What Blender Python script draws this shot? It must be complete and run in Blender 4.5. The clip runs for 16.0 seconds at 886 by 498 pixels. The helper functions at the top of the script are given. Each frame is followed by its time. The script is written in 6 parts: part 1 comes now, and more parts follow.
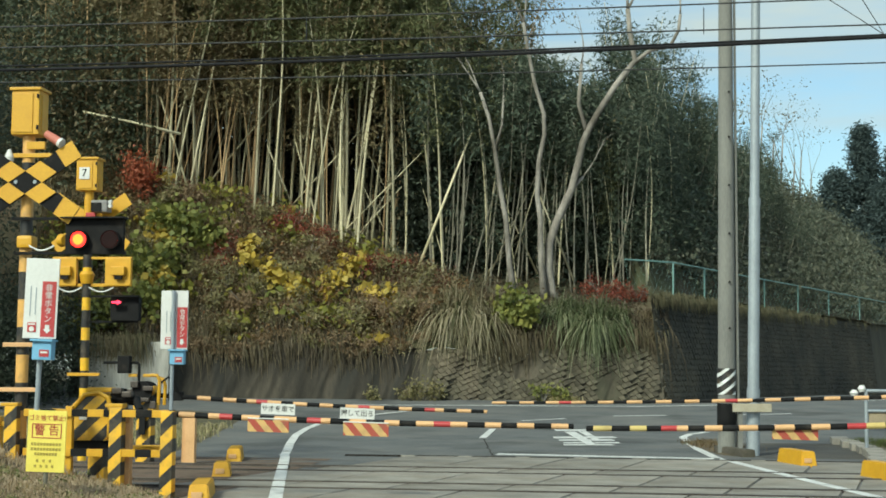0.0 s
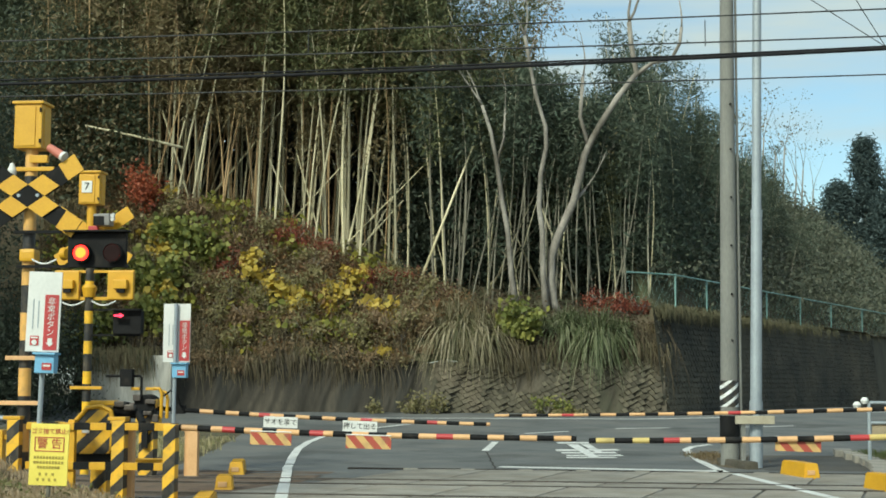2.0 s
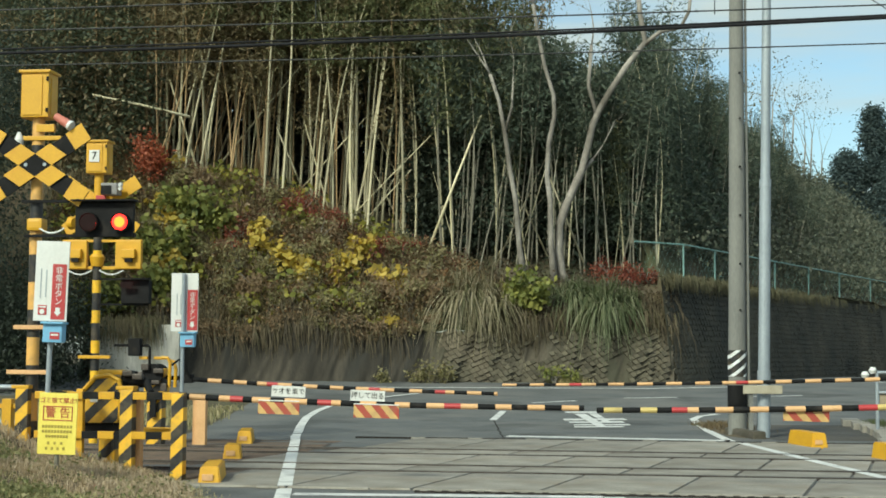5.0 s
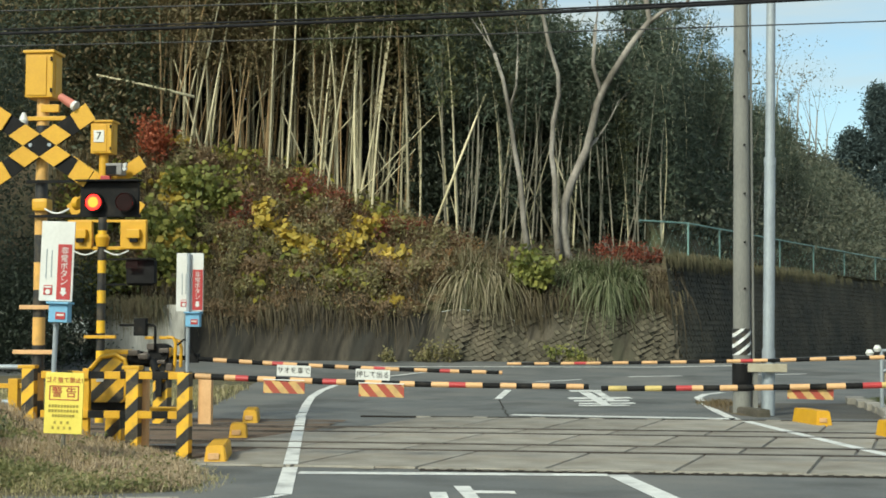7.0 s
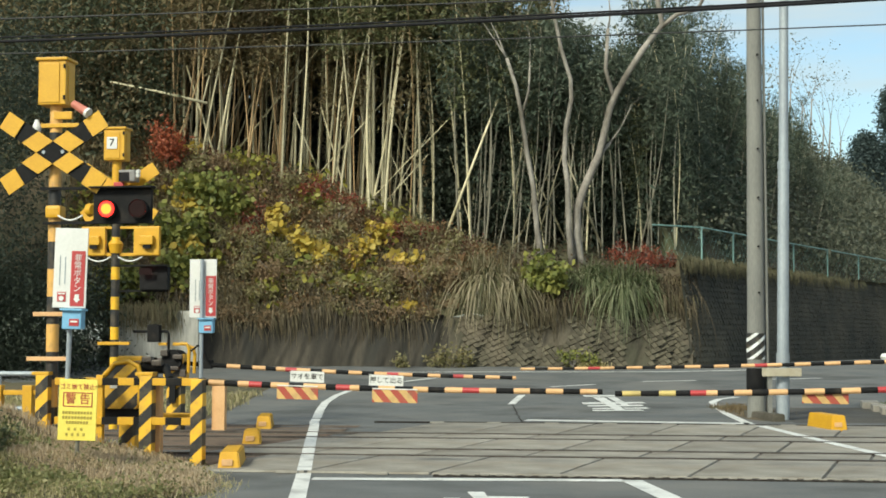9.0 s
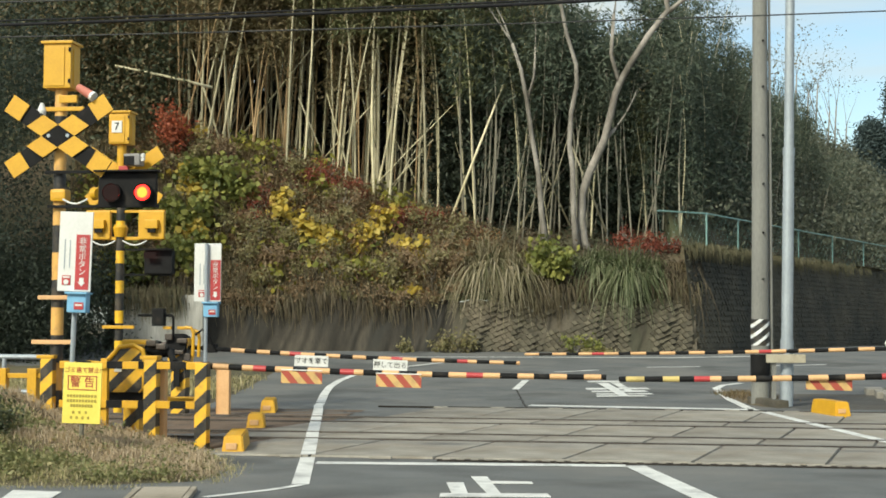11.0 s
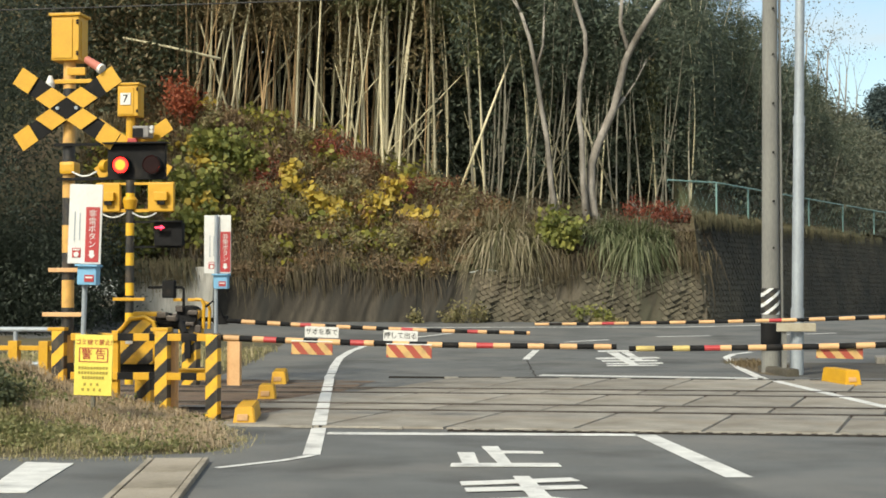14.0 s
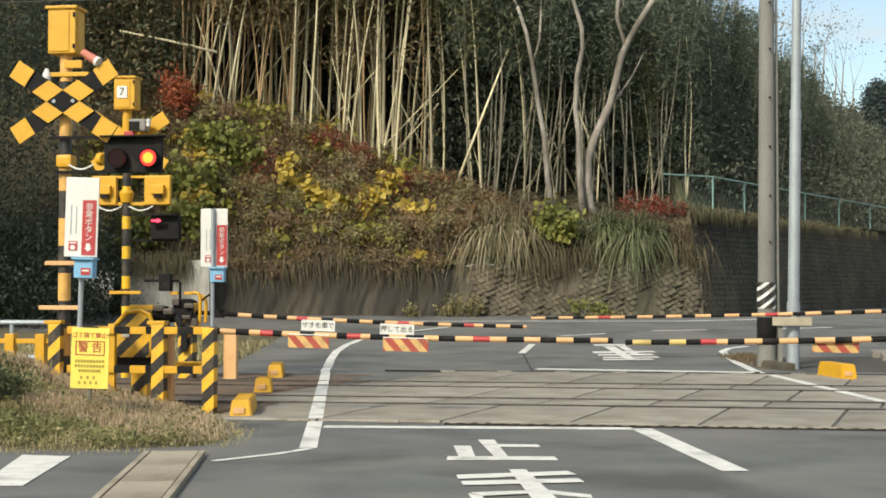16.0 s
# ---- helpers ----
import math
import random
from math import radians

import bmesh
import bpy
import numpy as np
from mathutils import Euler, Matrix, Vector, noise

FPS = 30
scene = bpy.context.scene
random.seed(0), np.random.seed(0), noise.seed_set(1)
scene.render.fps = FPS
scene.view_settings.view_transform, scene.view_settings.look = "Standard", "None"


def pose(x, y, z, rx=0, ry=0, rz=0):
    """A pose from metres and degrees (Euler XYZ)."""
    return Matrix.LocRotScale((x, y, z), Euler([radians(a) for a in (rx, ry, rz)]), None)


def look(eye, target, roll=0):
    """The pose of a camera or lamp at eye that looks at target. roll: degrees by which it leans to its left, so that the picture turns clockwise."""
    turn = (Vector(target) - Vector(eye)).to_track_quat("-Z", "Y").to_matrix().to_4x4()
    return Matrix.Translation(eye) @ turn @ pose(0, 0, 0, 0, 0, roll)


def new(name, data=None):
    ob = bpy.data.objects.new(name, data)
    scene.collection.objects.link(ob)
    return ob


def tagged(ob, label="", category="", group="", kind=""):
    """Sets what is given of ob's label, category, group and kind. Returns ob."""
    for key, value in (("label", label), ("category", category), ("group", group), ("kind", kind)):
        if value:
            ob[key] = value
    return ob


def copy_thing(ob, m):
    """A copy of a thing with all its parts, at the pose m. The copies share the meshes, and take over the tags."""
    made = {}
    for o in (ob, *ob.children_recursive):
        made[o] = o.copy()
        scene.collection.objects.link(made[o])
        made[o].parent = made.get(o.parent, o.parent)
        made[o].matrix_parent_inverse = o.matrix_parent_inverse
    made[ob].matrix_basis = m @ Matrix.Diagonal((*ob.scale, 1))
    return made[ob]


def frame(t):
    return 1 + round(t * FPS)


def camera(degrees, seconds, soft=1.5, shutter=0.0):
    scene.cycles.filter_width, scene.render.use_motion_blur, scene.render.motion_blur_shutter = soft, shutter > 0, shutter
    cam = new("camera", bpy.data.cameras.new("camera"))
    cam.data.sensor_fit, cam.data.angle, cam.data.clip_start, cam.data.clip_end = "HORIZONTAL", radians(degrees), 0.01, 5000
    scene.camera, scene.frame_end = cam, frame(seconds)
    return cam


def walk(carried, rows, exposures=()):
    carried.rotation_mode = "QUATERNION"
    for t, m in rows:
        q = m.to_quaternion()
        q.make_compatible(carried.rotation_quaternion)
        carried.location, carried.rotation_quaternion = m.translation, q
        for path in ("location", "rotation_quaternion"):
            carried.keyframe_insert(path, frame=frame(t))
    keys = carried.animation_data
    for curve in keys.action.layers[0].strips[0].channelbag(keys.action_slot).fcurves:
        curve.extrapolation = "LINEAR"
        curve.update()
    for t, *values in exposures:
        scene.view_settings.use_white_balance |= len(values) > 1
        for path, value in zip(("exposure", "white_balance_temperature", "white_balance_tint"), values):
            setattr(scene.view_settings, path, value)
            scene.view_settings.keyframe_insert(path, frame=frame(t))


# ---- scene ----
cam = camera(33.56, 16.0, soft=1.75)
# seconds, x, y, z, yaw, pitch, roll: a phone held in a car that waits at the crossing
ROWS = [
    (0.0, -0.0066, -0.0326, 1.4531, -1.6694, 4.7849, -0.4702),
    (0.5, -0.0091, -0.0238, 1.4565, -1.6811, 4.9042, -0.7075),
    (1.0, -0.0087, -0.0341, 1.454, -1.6547, 5.1044, -0.5963),
    (1.5, -0.0137, -0.0168, 1.461, -1.6039, 5.2217, -0.3689),
    (2.0, -0.0085, -0.0416, 1.4433, -1.5773, 5.2995, -0.3446),
    (2.5, -0.0087, -0.0388, 1.4526, -1.6399, 5.1883, -0.4544),
    (3.0, -0.0122, -0.0243, 1.4503, -1.6717, 5.1331, -0.3064),
    (3.5, -0.0048, -0.026, 1.4508, -1.4478, 4.9287, -0.1297),
    (4.0, -0.0077, -0.0198, 1.4511, -1.4246, 4.6273, -0.3547),
    (6.5, -0.0078, 0.0003, 1.4378, -1.0923, 3.4615, -0.2761),
    (7.0, -0.0056, -0.025, 1.441, -1.0822, 3.3074, -0.2528),
    (7.5, -0.008, -0.0122, 1.4382, -1.0917, 3.3571, -0.3126),
    (8.0, -0.0015, -0.0284, 1.4439, -1.0169, 3.4831, -0.3056),
    (8.5, -0.0036, -0.0202, 1.4453, -0.6777, 3.6014, -0.044),
    (9.0, -0.0029, -0.0074, 1.4444, -0.5577, 3.5068, -0.0685),
    (11.5, -0.0004, -0.0097, 1.4416, -0.382, 2.7322, -0.3106),
    (12.0, -0.0037, -0.0053, 1.4405, -0.3194, 2.5123, -0.1809),
    (12.5, -0.0034, -0.0042, 1.4352, -0.2387, 2.3265, -0.0793),
    (13.0, -0.005, -0.0136, 1.4373, -0.1829, 2.1496, -0.2129),
    (13.5, -0.0049, -0.0025, 1.4436, -0.1073, 1.9708, -0.1799),
    (14.0, -0.0, 0.0, 1.44, 0.0, 1.7844, 0.0),
    (14.5, -0.0104, 0.0059, 1.4389, -0.0226, 1.617, -0.1529),
    (15.0, -0.0075, -0.0037, 1.4379, -0.0873, 1.4458, -0.3309),
    (15.5, -0.0037, -0.0048, 1.4364, -0.1391, 1.3985, -0.2576),
    (16.0, -0.0042, -0.0046, 1.4371, -0.1471, 1.5446, -0.0767),
]
walk(cam, [(t, pose(x, y, z, 90 + pitch, roll, yaw)) for t, x, y, z, yaw, pitch, roll in ROWS],
     exposures=[(0.0, 0.50, 6250, -9), (4.0, 0.50, 6300, -9), (7.0, 0.58, 6500, -5), (9.0, 0.65, 6600, -3), (11.5, 0.70, 6700, 0), (14.0, 0.73, 6900, 4), (16.0, 0.71, 6950, 5)])

# ---- light ----
world = bpy.data.worlds.new("world")
scene.world = world
world.use_nodes = True
wn, wl = world.node_tree.nodes, world.node_tree.links
SUN_EL, SUN_AZ = radians(38), radians(215)     # azimuth clockwise from +y
sky = wn.new("ShaderNodeTexSky")
sky.sky_type, sky.sun_disc = "NISHITA", False
sky.sun_elevation, sky.sun_rotation = SUN_EL, SUN_AZ
sky.air_density, sky.dust_density, sky.ozone_density = 1.0, 1.5, 1.0
# thin clouds lie in the sky
tc = wn.new("ShaderNodeTexCoord")
mp = wn.new("ShaderNodeMapping")
mp.inputs["Scale"].default_value = (1.6, 1.6, 9.0)
cl = wn.new("ShaderNodeTexNoise")
cl.inputs["Scale"].default_value, cl.inputs["Detail"].default_value = 2.2, 6.0
cr = wn.new("ShaderNodeValToRGB")
cr.color_ramp.elements[0].position, cr.color_ramp.elements[1].position = 0.40, 0.62
mx = wn.new("ShaderNodeMix")
mx.data_type = "RGBA"
mx.inputs[7].default_value = (4.1, 4.35, 4.6, 1)
wl.new(tc.outputs["Generated"], mp.inputs["Vector"])
wl.new(mp.outputs["Vector"], cl.inputs["Vector"])
wl.new(cl.outputs["Fac"], cr.inputs["Fac"])
wl.new(cr.outputs["Color"], mx.inputs[0])
wl.new(sky.outputs["Color"], mx.inputs[6])
bg = wn["Background"]
bg.inputs["Strength"].default_value = 0.112
wl.new(mx.outputs[2], bg.inputs["Color"])
sun = new("sun", bpy.data.lights.new("sun", "SUN"))
sun.data.energy, sun.data.angle, sun.data.color = 2.8, radians(12), (1.0, 0.93, 0.82)
sun.matrix_world = look((0, 0, 0), (-math.sin(SUN_AZ) * math.cos(SUN_EL), -math.cos(SUN_AZ) * math.cos(SUN_EL), -math.sin(SUN_EL)))


# ---- materials ----
def nodes_of(m):
    m.use_nodes = True
    return m.node_tree.nodes, m.node_tree.links, m.node_tree.nodes["Principled BSDF"]


def surface(name, a, b=None, rough=0.7, scale=6.0, bump=0.2, grain=60.0, metal=0.0, sheen=0.0, stretch=(1, 1, 1), vary=0.0, dirt=None, dirt_at=0.6, stain=None):
    """A worn surface: two colours mixed at a coarse and a fine scale, dirt in patches, fine relief."""
    m = bpy.data.materials.new(name)
    n, l, p = nodes_of(m)
    b = b or tuple(c * 0.75 for c in a)
    tc = n.new("ShaderNodeTexCoord")
    mp = n.new("ShaderNodeMapping")
    mp.inputs["Scale"].default_value = stretch
    l.new(tc.outputs["Object"], mp.inputs["Vector"])
    big, fine = n.new("ShaderNodeTexNoise"), n.new("ShaderNodeTexNoise")
    for t, s in ((big, scale), (fine, grain)):
        t.inputs["Scale"].default_value, t.inputs["Detail"].default_value = s, 5.0
        l.new(mp.outputs["Vector"], t.inputs["Vector"])
    mixf = n.new("ShaderNodeMath")
    mixf.operation = "MULTIPLY_ADD"
    mixf.inputs[1].default_value = 0.45
    l.new(fine.outputs["Fac"], mixf.inputs[0])
    half = n.new("ShaderNodeMath")
    half.operation = "MULTIPLY"
    half.inputs[1].default_value = 0.6
    l.new(big.outputs["Fac"], half.inputs[0])
    l.new(half.outputs[0], mixf.inputs[2])
    ramp = n.new("ShaderNodeValToRGB")
    ramp.color_ramp.elements[0].position, ramp.color_ramp.elements[1].position = 0.36, 0.68
    ramp.color_ramp.elements[0].color, ramp.color_ramp.elements[1].color = (*b, 1), (*a, 1)
    l.new(mixf.outputs[0], ramp.inputs["Fac"])
    col = ramp.outputs["Color"]
    if dirt:
        d = n.new("ShaderNodeTexNoise")
        d.inputs["Scale"].default_value, d.inputs["Detail"].default_value, d.inputs["Roughness"].default_value = scale * 0.35, 8.0, 0.65
        l.new(mp.outputs["Vector"], d.inputs["Vector"])
        dr = n.new("ShaderNodeValToRGB")
        dr.color_ramp.elements[0].position, dr.color_ramp.elements[1].position = dirt_at - 0.1, dirt_at + 0.12
        l.new(d.outputs["Fac"], dr.inputs["Fac"])
        mm = n.new("ShaderNodeMix")
        mm.data_type = "RGBA"
        mm.inputs[7].default_value = (*dirt, 1)
        l.new(dr.outputs["Color"], mm.inputs[0])
        l.new(col, mm.inputs[6])
        col = mm.outputs[2]
    if stain:
        d = n.new("ShaderNodeTexNoise")
        d.inputs["Scale"].default_value, d.inputs["Detail"].default_value, d.inputs["Distortion"].default_value = scale * 0.45, 7.0, 0.25
        mo = n.new("ShaderNodeMapping")
        mo.inputs["Location"].default_value = (17.3, 4.1, 0)
        l.new(mp.outputs["Vector"], mo.inputs["Vector"])
        l.new(mo.outputs["Vector"], d.inputs["Vector"])
        dr = n.new("ShaderNodeValToRGB")
        dr.color_ramp.elements[0].position, dr.color_ramp.elements[1].position = 0.52, 0.66
        dr.color_ramp.elements[1].color = (0.8, 0.8, 0.8, 1)
        l.new(d.outputs["Fac"], dr.inputs["Fac"])
        mm = n.new("ShaderNodeMix")
        mm.data_type = "RGBA"
        mm.inputs[7].default_value = (*stain, 1)
        l.new(dr.outputs["Color"], mm.inputs[0])
        l.new(col, mm.inputs[6])
        col = mm.outputs[2]
    if vary:
        oi = n.new("ShaderNodeObjectInfo")
        h = n.new("ShaderNodeHueSaturation")
        mr = n.new("ShaderNodeMapRange")
        mr.inputs["To Min"].default_value, mr.inputs["To Max"].default_value = 1 - vary, 1 + vary
        l.new(oi.outputs["Random"], mr.inputs["Value"])
        l.new(mr.outputs["Result"], h.inputs["Value"])
        l.new(col, h.inputs["Color"])
        col = h.outputs["Color"]
    l.new(col, p.inputs["Base Color"])
    p.inputs["Roughness"].default_value, p.inputs["Metallic"].default_value = rough, metal
    if bump:
        bp = n.new("ShaderNodeBump")
        bp.inputs["Strength"].default_value, bp.inputs["Distance"].default_value = bump, 0.02
        l.new(mixf.outputs[0], bp.inputs["Height"])
        l.new(bp.outputs["Normal"], p.inputs["Normal"])
    return m


def leafy(name, colours, rough=0.55, through_light=0.33):
    """Leaves: each its own tone, a little light shining through."""
    m = bpy.data.materials.new(name)
    n, l, p = nodes_of(m)
    g = n.new("ShaderNodeNewGeometry")
    ramp = n.new("ShaderNodeValToRGB")
    els = ramp.color_ramp.elements
    while len(els) < len(colours):
        els.new(0.5)
    for i, c in enumerate(colours):
        els[i].position, els[i].color = i / max(1, len(colours) - 1), (*c, 1)
    l.new(g.outputs["Random Per Island"], ramp.inputs["Fac"])
    l.new(ramp.outputs["Color"], p.inputs["Base Color"])
    p.inputs["Roughness"].default_value = rough
    p.inputs["Specular IOR Level"].default_value = 0.3
    tr = n.new("ShaderNodeBsdfTranslucent")
    l.new(ramp.outputs["Color"], tr.inputs["Color"])
    ms = n.new("ShaderNodeMixShader")
    ms.inputs["Fac"].default_value = through_light
    l.new(p.outputs[0], ms.inputs[1])
    l.new(tr.outputs[0], ms.inputs[2])
    l.new(ms.outputs[0], n["Material Output"].inputs["Surface"])
    return m


def striped(name, a, b, per_metre, kx, kz, duty=0.5, rough=0.5, ky=0.0):
    """Paint in two colours in slanting bands, scuffed and dusty."""
    m = bpy.data.materials.new(name)
    n, l, p = nodes_of(m)
    tc = n.new("ShaderNodeTexCoord")
    dot = n.new("ShaderNodeVectorMath")
    dot.operation = "DOT_PRODUCT"
    dot.inputs[1].default_value = (kx * per_metre, ky * per_metre, kz * per_metre)
    l.new(tc.outputs["Object"], dot.inputs[0])
    fr = n.new("ShaderNodeMath")
    fr.operation = "FRACT"
    l.new(dot.outputs["Value"], fr.inputs[0])
    lt = n.new("ShaderNodeMath")
    lt.operation = "LESS_THAN"
    lt.inputs[1].default_value = duty
    l.new(fr.outputs[0], lt.inputs[0])
    mm = n.new("ShaderNodeMix")
    mm.data_type = "RGBA"
    mm.inputs[6].default_value, mm.inputs[7].default_value = (*b, 1), (*a, 1)
    l.new(lt.outputs[0], mm.inputs[0])
    no = n.new("ShaderNodeTexNoise")
    no.inputs["Scale"].default_value, no.inputs["Detail"].default_value = 9.0, 8.0
    l.new(tc.outputs["Object"], no.inputs["Vector"])
    rr = n.new("ShaderNodeValToRGB")
    rr.color_ramp.elements[0].position, rr.color_ramp.elements[1].position = 0.45, 0.8
    rr.color_ramp.elements[1].color = (0.55, 0.55, 0.55, 1)
    l.new(no.outputs["Fac"], rr.inputs["Fac"])
    d = n.new("ShaderNodeMix")
    d.data_type = "RGBA"
    d.inputs[7].default_value = (0.16, 0.12, 0.07, 1)
    l.new(rr.outputs["Color"], d.inputs[0])
    l.new(mm.outputs[2], d.inputs[6])
    l.new(d.outputs[2], p.inputs["Base Color"])
    p.inputs["Roughness"].default_value = rough
    return m


def glowing(name, colour, strength):
    m = bpy.data.materials.new(name)
    n, l, p = nodes_of(m)
    p.inputs["Base Color"].default_value = (*colour, 1)
    p.inputs["Emission Color"].default_value = (*colour, 1)
    p.inputs["Emission Strength"].default_value = strength
    p.inputs["Roughness"].default_value = 0.3
    return m


YEL, BLK, ORA = (0.78, 0.43, 0.015), (0.018, 0.018, 0.018), (0.72, 0.36, 0.12)
M_ASPHALT = surface("asphalt", (0.135, 0.140, 0.138), (0.080, 0.084, 0.083), 0.88, 1.1, 0.6, 55, dirt=(0.155, 0.15, 0.138), dirt_at=0.56, stain=(0.052, 0.053, 0.052))
M_LINE = surface("road_paint", (0.72, 0.72, 0.69), (0.5, 0.5, 0.48), 0.7, 5, 0.15, 70, dirt=(0.22, 0.22, 0.22), dirt_at=0.63)
M_PANEL = surface("crossing_panel", (0.32, 0.297, 0.252), (0.185, 0.170, 0.145), 0.85, 2.2, 0.6, 45, vary=0.12, dirt=(0.21, 0.17, 0.125), dirt_at=0.57, stain=(0.155, 0.135, 0.105))
M_PANELR = surface("rusty_crossing_panel", (0.255, 0.205, 0.145), (0.13, 0.10, 0.068), 0.9, 2.0, 0.6, 45, vary=0.12, dirt=(0.12, 0.085, 0.055), dirt_at=0.52)
M_CONC = surface("concrete", (0.33, 0.305, 0.265), (0.21, 0.195, 0.165), 0.9, 3, 0.3, 50, dirt=(0.15, 0.14, 0.12))
M_POLE = surface("pole_concrete", (0.22, 0.22, 0.20), (0.15, 0.15, 0.14), 0.9, 2.5, 0.2, 40, stretch=(1, 1, 0.25))
M_STEEL = surface("galvanised_steel", (0.36, 0.40, 0.43), (0.26, 0.29, 0.32), 0.55, 4, 0.08, 40, metal=0.3, stretch=(1, 1, 0.3))
M_GUTTER = surface("gutter_concrete", (0.36, 0.315, 0.25), (0.24, 0.21, 0.165), 0.92, 2.5, 0.5, 45, vary=0.1, dirt=(0.17, 0.145, 0.105), dirt_at=0.55)
M_RAIL = surface("rail_steel", (0.12, 0.105, 0.095), (0.05, 0.04, 0.034), 0.45, 3, 0.1, 40, metal=0.7)
M_GAP = surface("rubber_gap", (0.035, 0.03, 0.027), (0.02, 0.018, 0.016), 0.9, 3, 0.2, 50)
M_BALLAST = surface("ballast", (0.17, 0.115, 0.075), (0.075, 0.052, 0.037), 0.95, 4, 1.0, 22, dirt=(0.09, 0.065, 0.045))
M_DIRT = surface("soil", (0.13, 0.10, 0.06), (0.06, 0.045, 0.028), 0.95, 0.8, 0.8, 14, dirt=(0.07, 0.075, 0.03), dirt_at=0.55)
M_HILL = surface("hill_soil", (0.13, 0.098, 0.06), (0.065, 0.05, 0.03), 0.95, 0.7, 0.9, 9, dirt=(0.035, 0.045, 0.018), dirt_at=0.52)
M_YEL = surface("yellow_paint", (0.62, 0.34, 0.016), (0.53, 0.28, 0.014), 0.5, 5, 0.05, 40, dirt=(0.42, 0.22, 0.02), dirt_at=0.68)
M_ORA = surface("faded_orange_paint", (0.68, 0.41, 0.20), (0.56, 0.32, 0.14), 0.6, 4, 0.05, 40, dirt=(0.3, 0.18, 0.08), dirt_at=0.66)
M_KHAKI = surface("faded_yellow_paint", (0.58, 0.45, 0.16), (0.48, 0.36, 0.12), 0.6, 4, 0.05, 40, dirt=(0.26, 0.20, 0.08), dirt_at=0.66)
M_BLK = surface("black_paint", (0.016, 0.016, 0.017), (0.009, 0.009, 0.009), 0.7, 6, 0.08, 50, dirt=(0.05, 0.042, 0.034), dirt_at=0.66)
M_RED = surface("red_paint", (0.44, 0.04, 0.045), (0.35, 0.032, 0.032), 0.5, 6, 0.05, 50)
M_WHITE = surface("white_board", (0.68, 0.68, 0.655), (0.59, 0.59, 0.565), 0.45, 3, 0.03, 30, dirt=(0.55, 0.53, 0.48), dirt_at=0.7)
M_BLUE = surface("light_blue_paint", (0.20, 0.45, 0.66), (0.16, 0.36, 0.55), 0.5, 5, 0.05, 40, dirt=(0.25, 0.3, 0.33), dirt_at=0.66)
M_DARKLENS = surface("dark_red_lens", (0.016, 0.005, 0.005), (0.010, 0.003, 0.003), 0.6, 8, 0.05, 40)
M_LIT = glowing("lit_red_lamp", (1.0, 0.014, 0.012), 2.2)
M_LITCORE = glowing("lit_lamp_core", (1.0, 0.16, 0.015), 2.2)
M_ARROW = glowing("lit_arrow", (1.0, 0.03, 0.08), 2.2)
M_CABLE = surface("cable", (0.02, 0.02, 0.022), (0.012, 0.012, 0.014), 0.7, 6, 0.05, 50)
M_WIRE = surface("wire", (0.06, 0.06, 0.06), (0.03, 0.03, 0.03), 0.6, 6, 0.0, 50, metal=0.5)
M_FENCE = surface("green_fence_steel", (0.20, 0.33, 0.31), (0.13, 0.23, 0.21), 0.6, 4, 0.05, 40)
M_STR = striped("black_yellow_bands", (0.78, 0.44, 0.03), BLK, 3.3, -0.95, 1.0)
M_STRW = striped("mast_bands", (0.68, 0.38, 0.10), BLK, 1.55, 0.0, 1.0)
M_STRF = striped("far_mast_bands", (0.80, 0.46, 0.02), BLK, 2.1, 0.0, 1.0, 0.42)
M_HAZ = striped("red_yellow_bands", (0.34, 0.055, 0.035), (0.55, 0.35, 0.13), 5.2, 1.0, 0.9)
M_WARN = striped("black_white_bands", (0.72, 0.75, 0.75), BLK, 5.2, -0.8, 1.0, 0.36)


for m in (M_BLK, M_DARKLENS, M_CABLE, M_GAP):
    m.node_tree.nodes["Principled BSDF"].inputs["Specular IOR Level"].default_value = 0.12


# ---- shapes ----
def part(name, bm, material, parent=None, label="", smooth=False):
    me = bpy.data.meshes.new(name)
    bm.to_mesh(me)
    bm.free()
    me.materials.append(material)
    if smooth:
        for f in me.polygons:
            f.use_smooth = True
    ob = new(name, me)
    ob.parent = parent
    if label:
        ob["label"] = label
    return ob


def thing(name, label, category, m=None, group="", kind=""):
    ob = new(name)
    ob.empty_display_size = 0.1
    ob.matrix_basis = m or Matrix()
    return tagged(ob, label, category, group, kind)


def box(bm, c, s, bevel=0.0, rot=None):
    r = bmesh.ops.create_cube(bm, size=1.0)
    vs = r["verts"]
    bmesh.ops.scale(bm, vec=s, verts=vs)
    if bevel:
        es = list({e for v in vs for e in v.link_edges})
        g = bmesh.ops.bevel(bm, geom=es, offset=bevel, segments=2, affect="EDGES", profile=0.7)
        vs = list({v for f in g["faces"] for v in f.verts} | {v for v in vs if v.is_valid})
    if rot:
        bmesh.ops.rotate(bm, cent=(0, 0, 0), matrix=rot.to_3x3(), verts=vs)
    bmesh.ops.translate(bm, vec=c, verts=vs)
    return bm


def boxed(c, s, bevel=0.0, rot=None):
    return box(bmesh.new(), c, s, bevel, rot)


